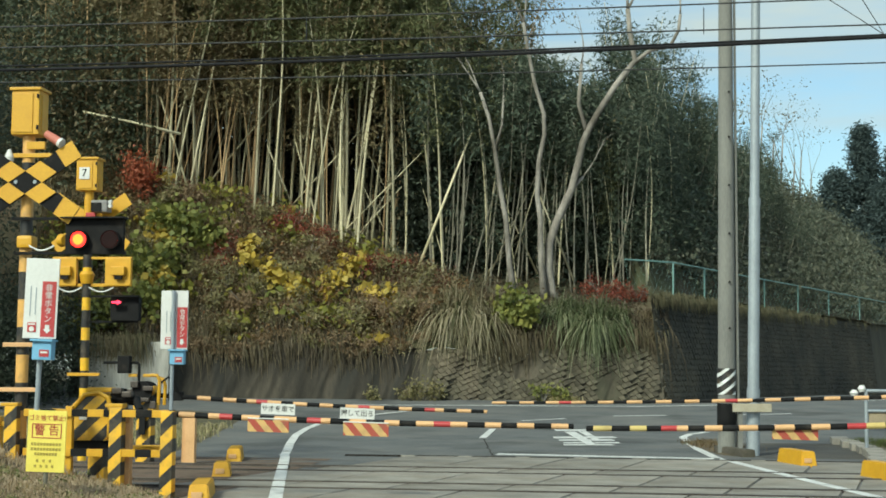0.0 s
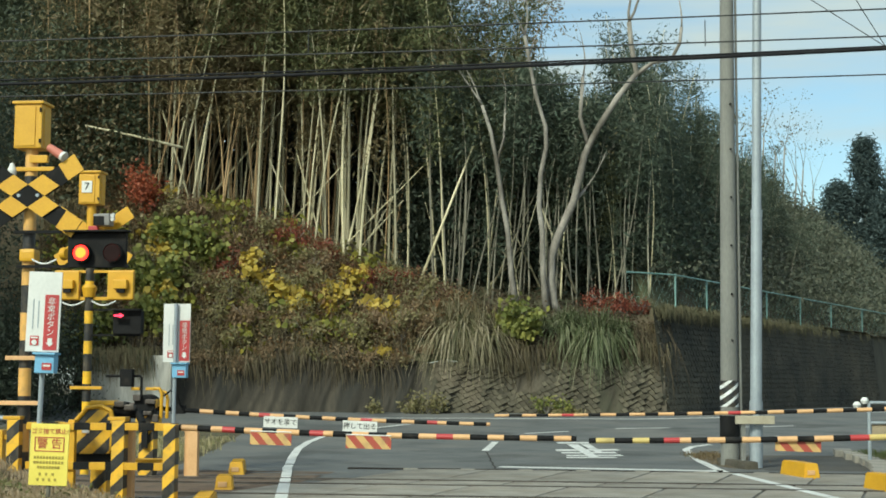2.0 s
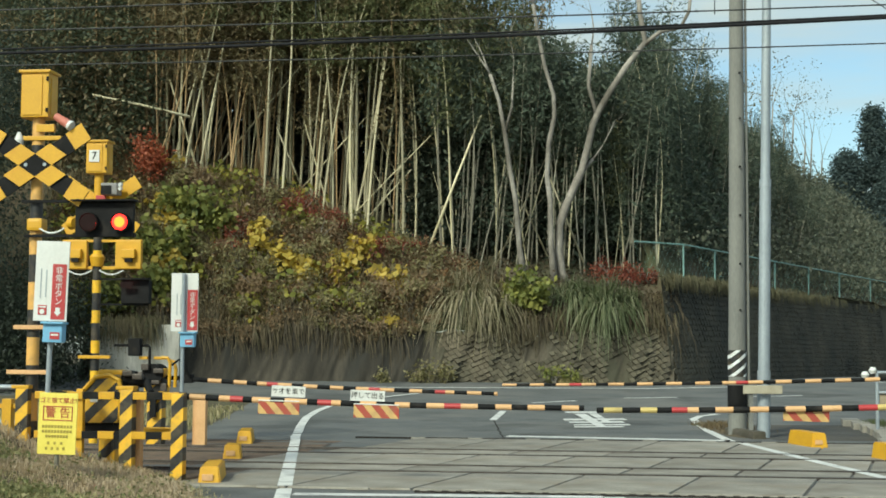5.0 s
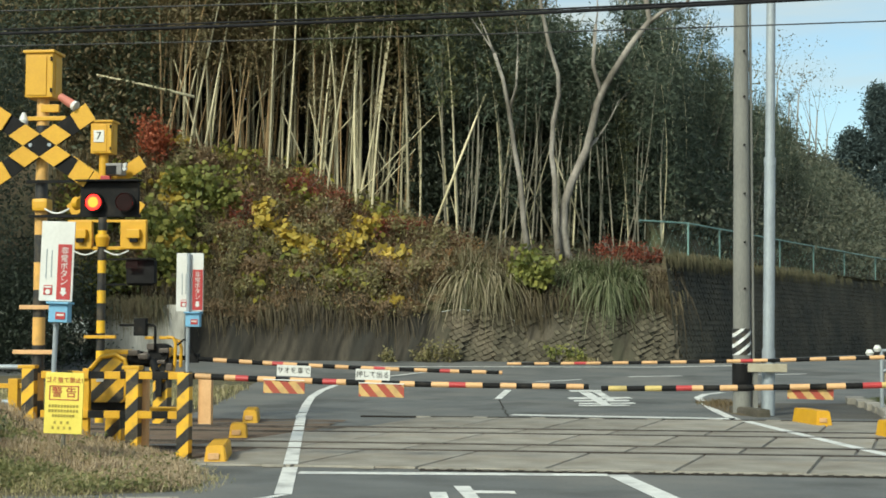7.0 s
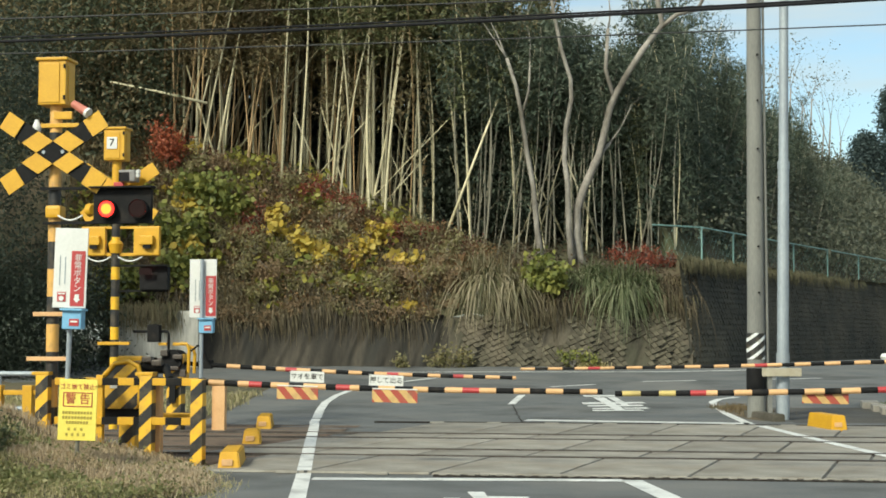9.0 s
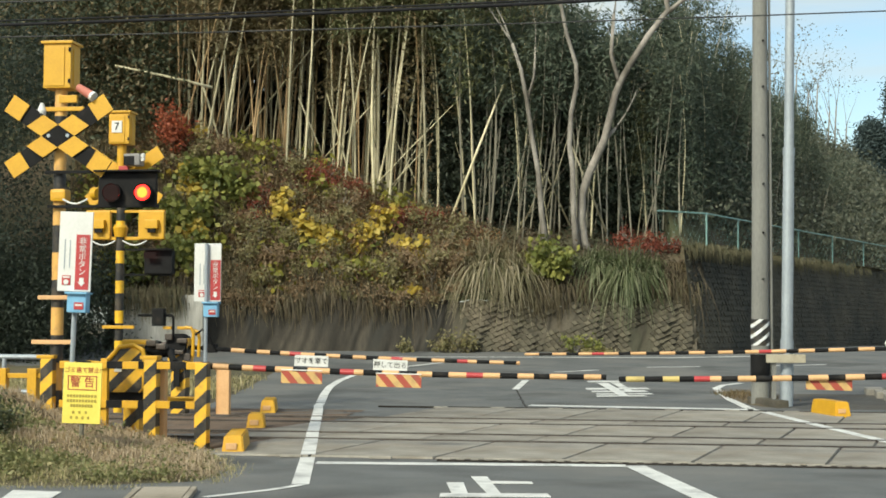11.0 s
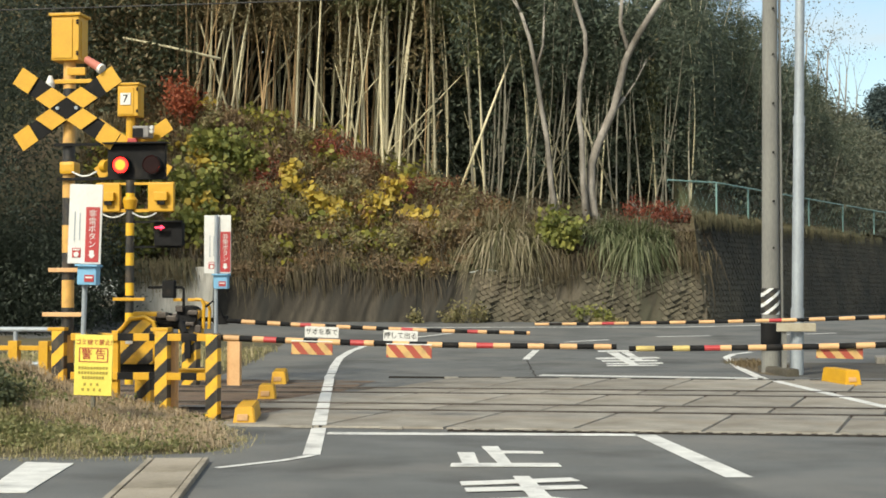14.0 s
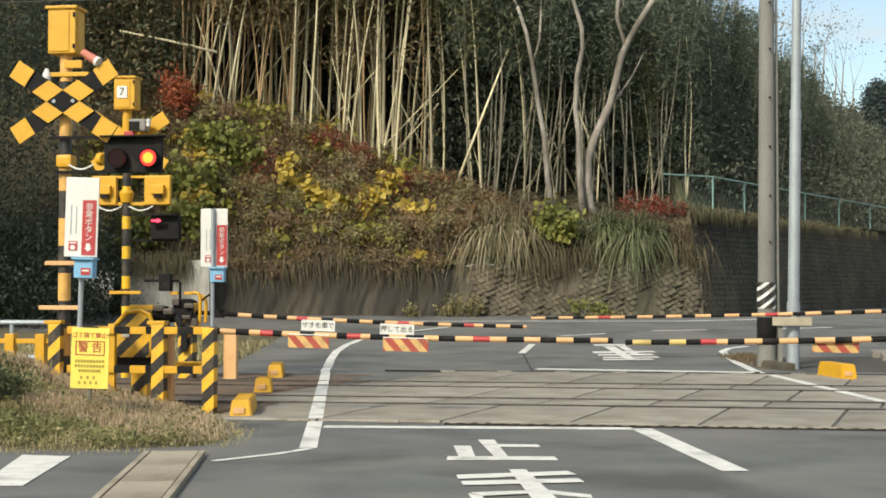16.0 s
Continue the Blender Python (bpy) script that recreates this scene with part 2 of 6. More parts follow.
def tube(bm, path, radii, seg=10):
    """A round bar along a path; radii one or one a point."""
    pts = [Vector(p) for p in path]
    rs = radii if isinstance(radii, (list, tuple)) else [radii] * len(pts)
    rings = []
    way = pts[-1] - pts[0]
    least = min(range(3), key=lambda a: abs(way[a]))
    ref = Vector([1.0 if a == least else 0.0 for a in range(3)])     # one reference keeps the rings from twisting
    for i, p in enumerate(pts):
        d = (pts[min(i + 1, len(pts) - 1)] - pts[max(i - 1, 0)]).normalized()
        side = d.cross(ref).normalized()
        up = side.cross(d)
        rings.append([bm.verts.new(p + (side * math.cos(2 * math.pi * k / seg) - up * math.sin(2 * math.pi * k / seg)) * rs[i]) for k in range(seg)])
    for a, b in zip(rings, rings[1:]):
        for k in range(seg):
            bm.faces.new((a[k], a[(k + 1) % seg], b[(k + 1) % seg], b[k]))
    bm.faces.new(rings[0][::-1])
    bm.faces.new(rings[-1])
    return bm


def tubed(path, radii, seg=10):
    return tube(bmesh.new(), path, radii, seg)


def prism(bm, pts, y0, y1):
    """A flat outline in x and z, made solid from y0 to y1."""
    a = [bm.verts.new((x, y0, z)) for x, z in pts]
    b = [bm.verts.new((x, y1, z)) for x, z in pts]
    bm.faces.new(a)
    bm.faces.new(b[::-1])
    n = len(pts)
    for i in range(n):
        bm.faces.new((a[i], b[i], b[(i + 1) % n], a[(i + 1) % n]))
    bmesh.ops.recalc_face_normals(bm, faces=bm.faces)
    return bm


def prismed(pts, y0, y1):
    return prism(bmesh.new(), pts, y0, y1)


def raw(name, verts, faces, material, parent=None, label="", smooth=False):
    me = bpy.data.meshes.new(name)
    me.from_pydata([tuple(v) for v in verts], [], [tuple(f) for f in faces])
    me.materials.append(material)
    if smooth:
        me.polygons.foreach_set("use_smooth", [True] * len(me.polygons))
    ob = new(name, me)
    ob.parent = parent
    if label:
        ob["label"] = label
    return ob


def ease(t):
    t = min(1.0, max(0.0, t))
    return t * t * (3 - 2 * t)


# ---- ground, road, tracks ----
SKEW = -8.25
TRACK = pose(0, 18.02, 0, 0, 0, SKEW)      # x along the rails, y across them


def rise(y):
    """The road is level over the crossing and climbs to the cross road."""
    return 0.62 * min(1.0, max(0.0, (y - 28) / 18)) ** 1.5


def sheet(name, xs, ys, height, material, kind="structure", label="", category=""):
    vs, fs = [], []
    for y in ys:
        for x in xs:
            vs.append((x, y, height(x, y)))
    w = len(xs)
    for j in range(len(ys) - 1):
        for i in range(w - 1):
            fs.append((j * w + i, j * w + i + 1, (j + 1) * w + i + 1, (j + 1) * w + i))
    return tagged(raw(name, vs, fs, material, smooth=True), label or name, category or name, kind=kind)


def span(a, b, n):
    return [a + (b - a) * i / n for i in range(n + 1)]


sheet("ground", [-900, -200, -60, -30, 30, 60, 200, 900], [-300, -40, -12, 30, 46, 80, 200, 900, 2500],
      lambda x, y: -0.05 + rise(y) - (0.1 if y > 27 else 0), M_DIRT, label="bare soil and weeds beyond the roads", category="ground")
sheet("road", span(-30, 34, 32), span(-12, 28, 20) + span(28, 62, 40)[1:], lambda x, y: rise(y), M_ASPHALT,
      label="grey worn asphalt road over the crossing", category="road")


sheet("side_lot", span(6.35, 20, 14), span(25.45, 30.5, 8), lambda x, y: rise(y) + 0.004, surface("dark_asphalt", (0.070, 0.066, 0.060), (0.045, 0.042, 0.038), 0.9, 1.2, 0.5, 60, dirt=(0.085, 0.072, 0.055), dirt_at=0.58),
      label="darker asphalt beside the poles", category="road")
sheet("pole_soil", span(5.75, 6.75, 12), span(25.8, 31.5, 20), lambda x, y: rise(y) + 0.09 * ease(1.15 - abs(x - 6.2) * 2.4) * ease(2.2 - abs(y - 28.6) * 0.8) * (0.8 + 0.6 * noise.noise((x * 4, y * 2, 3))) - 0.01, M_DIRT,
      label="low heap of soil and leaves round the poles", category="soil")

PAINTED = []


def paint(name, outline, label):
    """A line of road paint, 4 mm thick, over the road."""
    bm = bmesh.new()
    PAINTED.append(name)
    lift = 0.006 + 0.0012 * (len(PAINTED) % 9)
    top = [bm.verts.new((x, y, rise(y) + lift)) for x, y in outline]
    f = bm.faces.new(top)
    if f.normal.z < 0:
        f.normal_flip()
    bmesh.ops.extrude_face_region(bm, geom=[f])
    bmesh.ops.translate(bm, vec=(0, 0, -0.004), verts=top)
    bmesh.ops.recalc_face_normals(bm, faces=bm.faces)
    return tagged(part(name, bm, M_LINE), label, "road marking", kind="structure")


def ribbon(name, centre, width, label, lift=0.006):
    """A painted line of some width along a course on the road."""
    vs, fs = [], []
    for i, (x, y) in enumerate(centre):
        a, b = centre[max(i - 1, 0)], centre[min(i + 1, len(centre) - 1)]
        d = Vector((b[0] - a[0], b[1] - a[1], 0)).normalized()
        n = Vector((-d.y, d.x, 0)) * (width / 2)
        vs += [(x + n.x, y + n.y, rise(y + n.y) + lift), (x - n.x, y - n.y, rise(y - n.y) + lift)]
    for i in range(len(centre) - 1):
        fs.append((2 * i, 2 * i + 1, 2 * i + 3, 2 * i + 2))
    return tagged(raw(name, vs, fs, M_LINE), label, "road marking", kind="structure")

# road markings
ribbon("edge_line", [(-1.18, 13.23), (-1.34, 15.9)], 0.16, "white worn edge line before the panels")
ribbon("edge_line", [(-1.345, 15.98), (-1.6, 19.91), (-1.89, 24.47), (-1.98, 25.5)], 0.16, "white worn edge line across the panels", 0.028)
ribbon("edge_line", [(-1.985, 25.6), (-2.03, 26.72)], 0.16, "white edge line beyond the panels")
ribbon("edge_line", [(-2.04, 26.9), (-2.17, 29.43), (-2.24, 32.0), (-2.15, 34.2), (-1.9, 36.2), (-1.45, 37.9), (-0.66, 39.3), (0.25, 40.8)], 0.17, "white edge line bending into the cross road")
ribbon("edge_line", [(-1.16, 13.2), (-1.4, 12.78), (-1.88, 12.24)], 0.09, "thin white line splaying to the gutter")
ribbon("stop_line", [(-1.2, 15.28), (1.98, 15.1)], 0.26, "thin-looking white stop line before the rails")
ribbon("centre_line", [(2.07, 15.1), (2.33, 11.6)], 0.22, "solid white centre line of the near road")
ribbon("stop_line", [(1.73, 26.3), (5.5, 25.25)], 0.42, "white stop line beyond the rails")
ribbon("edge_line", [(5.72, 15.4), (5.62, 17.6), (5.55, 19.7), (5.5, 21.8), (5.46, 24.2)], 0.17, "white worn edge line across the panels", 0.028)
ribbon("edge_line", [(5.43, 24.3), (5.52, 25.8), (5.77, 28.5), (6.05, 31.0), (6.2, 32.2), (6.55, 33.2), (7.1, 33.9)], 0.17, "white edge line curling round the pole")
ribbon("edge_line", [(-4, 42.9), (1.6, 43.2), (7, 43.3), (11, 44.5), (16, 49.5), (22, 58)], 0.2, "white far edge line under the retaining wall")
for a, b in (((3.1, 37.4), (4.3, 38.3)), ((5.71, 39.4), (7.23, 39.8)), ((9.1, 40.2), (10.9, 40.8)), ((1.77, 31.5), (2.18, 34.5))):
    ribbon("centre_dash", [a, b], 0.16, "white dash of a broken centre line")
# the painted word before the near stop line
for o in ([(0.365, 13.97), (0.52, 13.97), (0.585, 12.55), (0.47, 12.55)], [(0.13, 13.42), (0.285, 13.42), (0.305, 12.55), (0.165, 12.55)],
          [(0.52, 13.56), (0.91, 13.5), (0.91, 13.32), (0.53, 13.36)], [(0.07, 12.55), (0.98, 12.55), (0.99, 12.3), (0.06, 12.3)]):
    paint("painted_character", o, "white stroke of the character 止 on asphalt")
for o in ([(0.13, 11.3), (1.0, 11.55), (1.05, 11.35), (0.14, 11.08)], [(0.16, 10.92), (1.04, 11.1), (1.07, 10.9), (0.17, 10.72)],
          [(0.55, 11.62), (0.68, 11.62), (0.80, 10.0), (0.63, 10.0)], [(0.22, 10.3), (0.66, 10.42), (0.66, 10.28), (0.3, 10.16)],
          [(0.2, 10.32), (0.3, 10.2), (0.3, 9.95), (0.24, 9.85)], [(0.24, 9.98), (0.64, 9.98), (0.64, 9.82), (0.26, 9.82)], [(0.74, 10.5), (1.05, 10.25), (1.05, 10.1), (0.75, 10.32)]):
    paint("painted_character", o, "white stroke of the character ま on asphalt")
# the word for the other direction
for o in ([(3.32, 32.0), (4.66, 32.2), (4.7, 31.8), (3.3, 31.5)], [(3.35, 31.1), (4.5, 31.3), (4.52, 30.9), (3.32, 30.7)], [(3.35, 30.2), (3.95, 30.3), (3.95, 30.0), (3.33, 29.9)],
          [(4.0, 30.3), (4.5, 30.4), (4.52, 30.1), (4.0, 30.0)], [(3.28, 29.55), (4.25, 29.7), (4.3, 29.4), (3.26, 29.25)], [(3.75, 33.6), (4.0, 33.6), (3.95, 29.6), (3.75, 29.6)],
          [(4.1, 33.9), (4.3, 33.9), (4.25, 31.2), (4.1, 31.2)], [(3.6, 34.4), (4.5, 34.5), (4.5, 34.1), (3.6, 34.0)]):
    paint("painted_character", o, "white stroke of a road word for oncoming traffic")
paint("crosswalk_bar", [(-3.58, 12.65), (-3.14, 12.55), (-3.02, 10.7), (-3.34, 10.7)], "broad white bar of a side road marking")

# track bed: ballast on both sides, concrete panels in the crossing
def on_track(ob):
    ob.matrix_basis = TRACK
    return ob


U0, U1 = -2.05, 7.2
for a, b in ((-70, U0), (U1, 70)):
    vs, fs = [], []
    us, ws = span(a, b, 60), span(-2.1, 7.1, 24)
    for u in us:
        for w in ws:
            vs.append((u, w, 0.005 + 0.02 * noise.noise((u * 3, w * 3, 1.0)) - 0.10 * ease((abs(w - 2.5) - 3.9) / 0.6)))
    for i in range(len(us) - 1):
        for j in range(len(ws) - 1):
            k = i * len(ws) + j
            fs.append((k, k + len(ws), k + len(ws) + 1, k + 1))
    on_track(tagged(raw("ballast", vs, fs, M_BALLAST, smooth=True), "rust-brown stone ballast under the rails", "ballast", kind="structure"))
on_track(tagged(part("track_slab", boxed((2.5, 2.5, -0.04), (9.3, 9.4, 0.07)), M_GAP), "dark gaps between the crossing panels", "crossing", kind="structure"))
for v in (0.0, 1.067, 3.15, 4.217):
    bm = bmesh.new()
    box(bm, (0, v, 0.018), (140, 0.065, 0.040), 0.006)
    box(bm, (0, v - 0.075, -0.002), (140, 0.04, 0.03), 0.004)
    box(bm, (0, v, -0.06), (140, 0.02, 0.08))
    on_track(tagged(part("rail", bm, M_RAIL), "steel rail worn bright on top", "rail", "rails of the two tracks"))
crossing = on_track(thing("crossing_deck", "grey-brown concrete crossing panels between the rails", "crossing panels"))
ROWS_V = ((-2.25, -0.09), (0.085, 0.985), (1.15, 3.06), (3.235, 4.13), (4.30, 7.15))
TAN = math.tan(radians(11))
for a, b in ROWS_V:
    w = b - a
    me, rusty = None, None
    u = U0 - 0.9 + 0.35 * a
    while u < U1 - 0.2:
        du = 1.36
        if u + du > U0:
            if me is None:
                bm = bmesh.new()
                lo = [bm.verts.new((x + y * TAN, y, 0.0)) for x, y in ((0.012, 0), (du - 0.012, 0), (du - 0.012, w), (0.012, w))]
                top = [bm.verts.new((x + y * TAN, y, 0.022)) for x, y in ((0.022, 0.012), (du - 0.022, 0.012), (du - 0.022, w - 0.012), (0.022, w - 0.012))]
                bm.faces.new(top)
                for i in range(4):
                    bm.faces.new((lo[i], lo[(i + 1) % 4], top[(i + 1) % 4], top[i]))
                p = part("panel", bm, M_PANEL, crossing)
                me = p.data
            else:
                if rusty is None:
                    rusty = me.copy()
                    rusty.materials[0] = M_PANELR
                p = new("panel", rusty if u < -1.9 or u > 5.9 else me)
                p.parent = crossing
            p.location = (u, a, 0.001 + random.uniform(0, 0.004))
        u += du
# cast bolts along the near edge of the deck
for i in range(9):
    p = part("edge_clamp", boxed((-1.2 + i * 0.98, -2.32, 0.02), (0.24, 0.06, 0.03), 0.008), M_CONC, crossing)
for i in range(7):
    part("edge_clamp", boxed((-0.9 + i * 0.98, 7.2, 0.02), (0.24, 0.06, 0.03), 0.008), M_CONC, crossing)

part("edge_seal", boxed((3.9, -2.40, -0.001), (7.0, 0.10, 0.04), 0.008), M_GAP, crossing, "dark ribbed rubber edge")
part("edge_seal", boxed((2.6, 7.28, 0.005), (9.2, 0.08, 0.05), 0.01), M_GAP, crossing, "dark ribbed rubber edge")
for a in range(46):
    part("rib", boxed((0.5 + a * 0.15, -2.40, 0.022), (0.08, 0.085, 0.012)), M_CONC, crossing)
# a crack along the middle of the far road
vs, fs = [], []
for i in range(30):
    y = 25.6 + i * 0.2
    x = 1.62 + 0.03 * (y - 25.6) + 0.05 * noise.noise((y * 1.5, 0, 0))
    w = 0.012 + 0.008 * noise.noise((y * 4, 5, 0))
    vs += [(x - w, y, rise(y) + 0.004), (x + w, y, rise(y) + 0.004)]
    if i:
        fs.append((2 * i - 2, 2 * i - 1, 2 * i + 1, 2 * i))
tagged(raw("road_crack", vs, fs, M_GAP), "dark crack along the road's middle", "road crack", kind="structure")

# concrete gutter beside the side road
gut = thing("gutter", "concrete drain covers with raised kerb edges", "gutter", kind="structure")
for i in range(9):
    y = 4.2 + i * 1.0
    bm = boxed((0, 0, 0), (0.40, 0.985, 0.05), 0.008)
    p = part("slab", bm, M_GUTTER, gut)
    p.matrix_basis = pose(-2.10 - 0.075 * (y - 10.4), y, 0.015, 0, 0, 4.3)
for s in (-0.235, 0.235):
    p = part("kerb", boxed((s, 8.2, 0.014), (0.05, 9.0, 0.058), 0.008), M_GUTTER, gut)
    p.matrix_basis = pose(-1.32, 0, 0, 0, 0, 4.3)


def mound(x, y):
    """The weedy bank beside the crossing."""
    e = 12.95 + 0.35 * ease((x + 3.2) / 1.2)
    r = -1.98 - 0.27 * max(0.0, y - 14.5)          # its edge towards the road
    h = 0.62 * ease((-2.9 - x) / 2.6) * ease((y - e) / 2.4) + 0.09 * ease((y - e) / 0.5) * ease((r - x) / 0.4)
    return h * (0.85 + 0.5 * noise.noise((x * 1.3, y * 1.3, 0))) - 0.012 - 0.05 * (1 - ease((y - e + 0.2) / 0.3)) - 0.03 * (1 - ease((r + 0.1 - x) / 0.2))


sheet("verge", span(-14, -1.95, 80), span(12.8, 17.2, 40), mound, M_DIRT, label="weedy earth bank beside the crossing", category="verge")
sheet("verge_far", span(-12, -3.7, 30), span(25.4, 38, 30), lambda x, y: rise(y) + 0.12 * ease((-3.9 - x) / 0.5) * (1 + noise.noise((x, y, 2))) * ease((y - 25.4) / 1) - 0.01, M_DIRT, label="weedy soil beyond the far gate", category="verge")
sheet("verge_right", span(8.6, 20, 20), span(23.5, 31, 16), lambda x, y: rise(y) + 0.10 * ease((x - 8.6 - 0.25 * (y - 26)) / 0.3) - 0.02, M_DIRT, label="grassy verge behind a low kerb", category="verge")
ribk = thing("kerb_right", "pale concrete kerb edging the verge", "kerb", kind="structure")
for i in range(8):
    p = part("kerbstone", boxed((0, 0, 0.05), (0.35, 0.98, 0.16), 0.02), M_CONC, ribk)
    a = 23.6 + i
    p.matrix_basis = pose(8.45 + 0.25 * (a - 26) - 0.02 * (a - 26) ** 2, a, rise(a), 0, 0, -14)


# ---- things at the crossing ----
def words(text, size, m, material, parent, name="lettering", upright=False):
    """Letters in the built-in font, as a thin mesh."""
    cu = bpy.data.curves.new(name, "FONT")
    cu.body = "\n".join(text) if upright else text
    cu.size, cu.align_x, cu.align_y, cu.extrude = size, "CENTER", "CENTER", 0.0015
    cu.space_line = 0.95
    cu.resolution_u = 2
    tmp = bpy.data.objects.new(name, cu)
    me = bpy.data.meshes.new_from_object(tmp)
    bpy.data.objects.remove(tmp)
    me.materials.clear()
    me.materials.append(material)
    ob = new(name, me)
    ob.parent = parent
    ob.matrix_basis = m @ pose(0, 0, 0, 90, 0, 0)
    return ob


def crossbuck(parent, z, y, yellow, black, back=False, x=0.0):
    for sgn in (1, -1):
        r = pose(0, 0, 0, 0, -sgn * 33.5, 0)
        board = part("crossbuck_board", boxed((0, y, z), (0.001, 0.001, 0.001)), black, parent)
        bm = bmesh.new()
        box(bm, (0, 0, 0), (1.44, 0.012, 0.222), 0.004)
        board.data = bpy.data.meshes.new("crossbuck_board")
        bm.to_mesh(board.data)
        bm.free()
        board.data.materials.append(yellow if back else black)
        board.matrix_basis = pose(x, y + 0.014 * sgn, z) @ r
        if not back:
            for s in (-0.609, 0.609):
                part("yellow_field", boxed((s, -0.024, 0), (0.224, 0.012, 0.224)), yellow, board)
            # the inner fields are cut along the other board
            k, h, y0 = -0.424 * sgn, 0.112, -0.030 - 0.014 * (sgn + 1)
            for a, b in ((-0.335, -0.122), (0.122, 0.335)):
                part("yellow_field", prismed([(a - k * h, -h), (b - k * h, -h), (b + k * h, h), (a + k * h, h)], y0, y0 + 0.012), yellow, board)
    if not back:
        part("centre_field", prismed([(x - 0.2, z), (x, z - 0.132), (x + 0.2, z), (x, z + 0.132)], y - 0.034, y - 0.022), black, parent)


def cabinet(parent, z, w, d, h, name="relay_box"):
    b = part(name, boxed((0, 0, z + h / 2), (w, d, h), 0.012), M_YEL, parent)
    part("lid", boxed((0, 0, z + h + 0.012), (w + 0.05, d + 0.05, 0.035), 0.008), M_YEL, b)
    part("door_panel", boxed((-0.03, -d / 2 - 0.005, z + h / 2 - 0.01), (w - 0.09, 0.012, h - 0.07), 0.004), M_YEL, b)
    part("side_panel", boxed((w / 2 + 0.004, 0.02, z + h / 2 - 0.01), (0.01, d - 0.10, h - 0.1), 0.003), M_YEL, b)
    for k in (0.15, 0.85):
        part("hinge", boxed((w / 2 - 0.012, -d / 2 - 0.012, z + h * k), (0.025, 0.02, 0.05), 0.004), M_BLK, b)
    return b


SIG = pose(-4.415, 17.3, 0, 0, 0, SKEW)
mast = thing("crossing_signal", "yellow and black banded crossing signal mast with crossed boards", "crossing signal", SIG, "crossing signals")
part("pole", tubed([(0, 0, 0), (0, 0, 4.25)], 0.072, 20), M_STRW, mast)
cabinet(mast, 4.19, 0.335, 0.29, 0.53)
crossbuck(mast, 3.62, -0.12, M_YEL, M_BLK, x=0.03)
for s in (-0.08, 0.15):
    part("bolt", tubed([(s, -0.17, 3.625), (s, -0.145, 3.625)], 0.022, 10), M_STEEL, mast)
part("bracket", boxed((0.05, -0.06, 3.95), (0.52, 0.05, 0.05), 0.006), M_YEL, mast)
part("bracket", boxed((0.11, -0.05, 4.07), (0.22, 0.05, 0.09), 0.006), M_YEL, mast)
part("insulator", tubed([(-0.2, -0.09, 3.86), (-0.2, -0.09, 3.93), (-0.2, -0.09, 4.02)], [0.045, 0.055, 0.02], 12), M_WHITE, mast)
horn = part("horn", tubed([(0.25, -0.1, 4.20), (0.33, -0.12, 4.15), (0.43, -0.14, 4.09)], [0.045, 0.05, 0.055], 14), surface("faded_red_paint", (0.52, 0.17, 0.12), (0.40, 0.13, 0.09), 0.6, 6, 0.05, 40), mast, "faded red horn with a white rim")
part("rim", tubed([(0.425, -0.139, 4.093), (0.46, -0.147, 4.072)], [0.057, 0.06], 14), M_WHITE, horn)
for z, x0 in ((3.2, -0.14), (2.795, -0.10)):
    part("lamp_arm", boxed(((x0 + 1.25) / 2, -0.10, z), (1.25 - x0, 0.03, 0.035), 0.004), M_BLK, mast)
part("clamp", boxed((0.02, -0.02, 2.93), (0.19, 0.19, 0.15), 0.04), M_YEL, mast)
part("cable_loop", tubed([(0.09 + 0.03 * i, -0.12, 2.88 - 0.055 * math.sin(math.pi * i / 10)) for i in range(11)], 0.011, 8), M_WHITE, mast)
lampbox = part("lamp_board", boxed((0.875, -0.10, 2.98), (0.70, 0.06, 0.40), 0.012), M_BLK, mast)
part("rim", boxed((0.875, -0.14, 3.20), (0.76, 0.17, 0.02), 0.004), M_BLK, lampbox)
part("hood_cone", tubed([(0.44, -0.02, 2.95), (0.50, -0.06, 2.95)], [0.08, 0.06], 16), M_YEL, mast)
LAMPS = []
for i, x in enumerate((0.71, 1.085)):
    ring = bmesh.new()
    prof = [(0.101, -0.13), (0.112, -0.13), (0.112, -0.215), (0.106, -0.215), (0.101, -0.14)]
    seg = 24
    vs = [[ring.verts.new((x + r * math.cos(2 * math.pi * k / seg), y, 2.945 + r * math.sin(2 * math.pi * k / seg))) for k in range(seg)] for r, y in prof]
    for a, b in zip(vs, vs[1:]):
        for k in range(seg):
            ring.faces.new((a[k], a[(k + 1) % seg], b[(k + 1) % seg], b[k]))
    part("lamp_ring", ring, M_BLK, lampbox)
    # a lamp plate with a lit face and a dark face, which turns on an upright pin
    bm = bmesh.new()
    tube(bm, [(0, 0.014, 0), (0, 0.002, 0)], 0.096, 24)
    lamp = part("lamp", bm, M_DARKLENS, mast, "round red warning lamp flashing in turn")
    lamp.location = (x, -0.20, 2.945)
    face = part("lit_face", tubed([(0, 0.001, 0), (0, -0.010, 0)], 0.092, 24), M_LIT, lamp)
    part("core", tubed([(0, -0.011, 0), (0, -0.014, 0)], [0.062, 0.058], 24), M_LITCORE, lamp)
    LAMPS.append(lamp)
for z, w in ((1.73, 0.36), (1.21, 0.50)):
    part("step_bar", boxed((-0.02, -0.09, z), (w, 0.04, 0.05), 0.006), M_ORA, mast)
part("base_collar", tubed([(0, 0, 0), (0, 0, 0.25), (0, 0, 0.27)], [0.11, 0.10, 0.08], 18), M_ORA, mast)

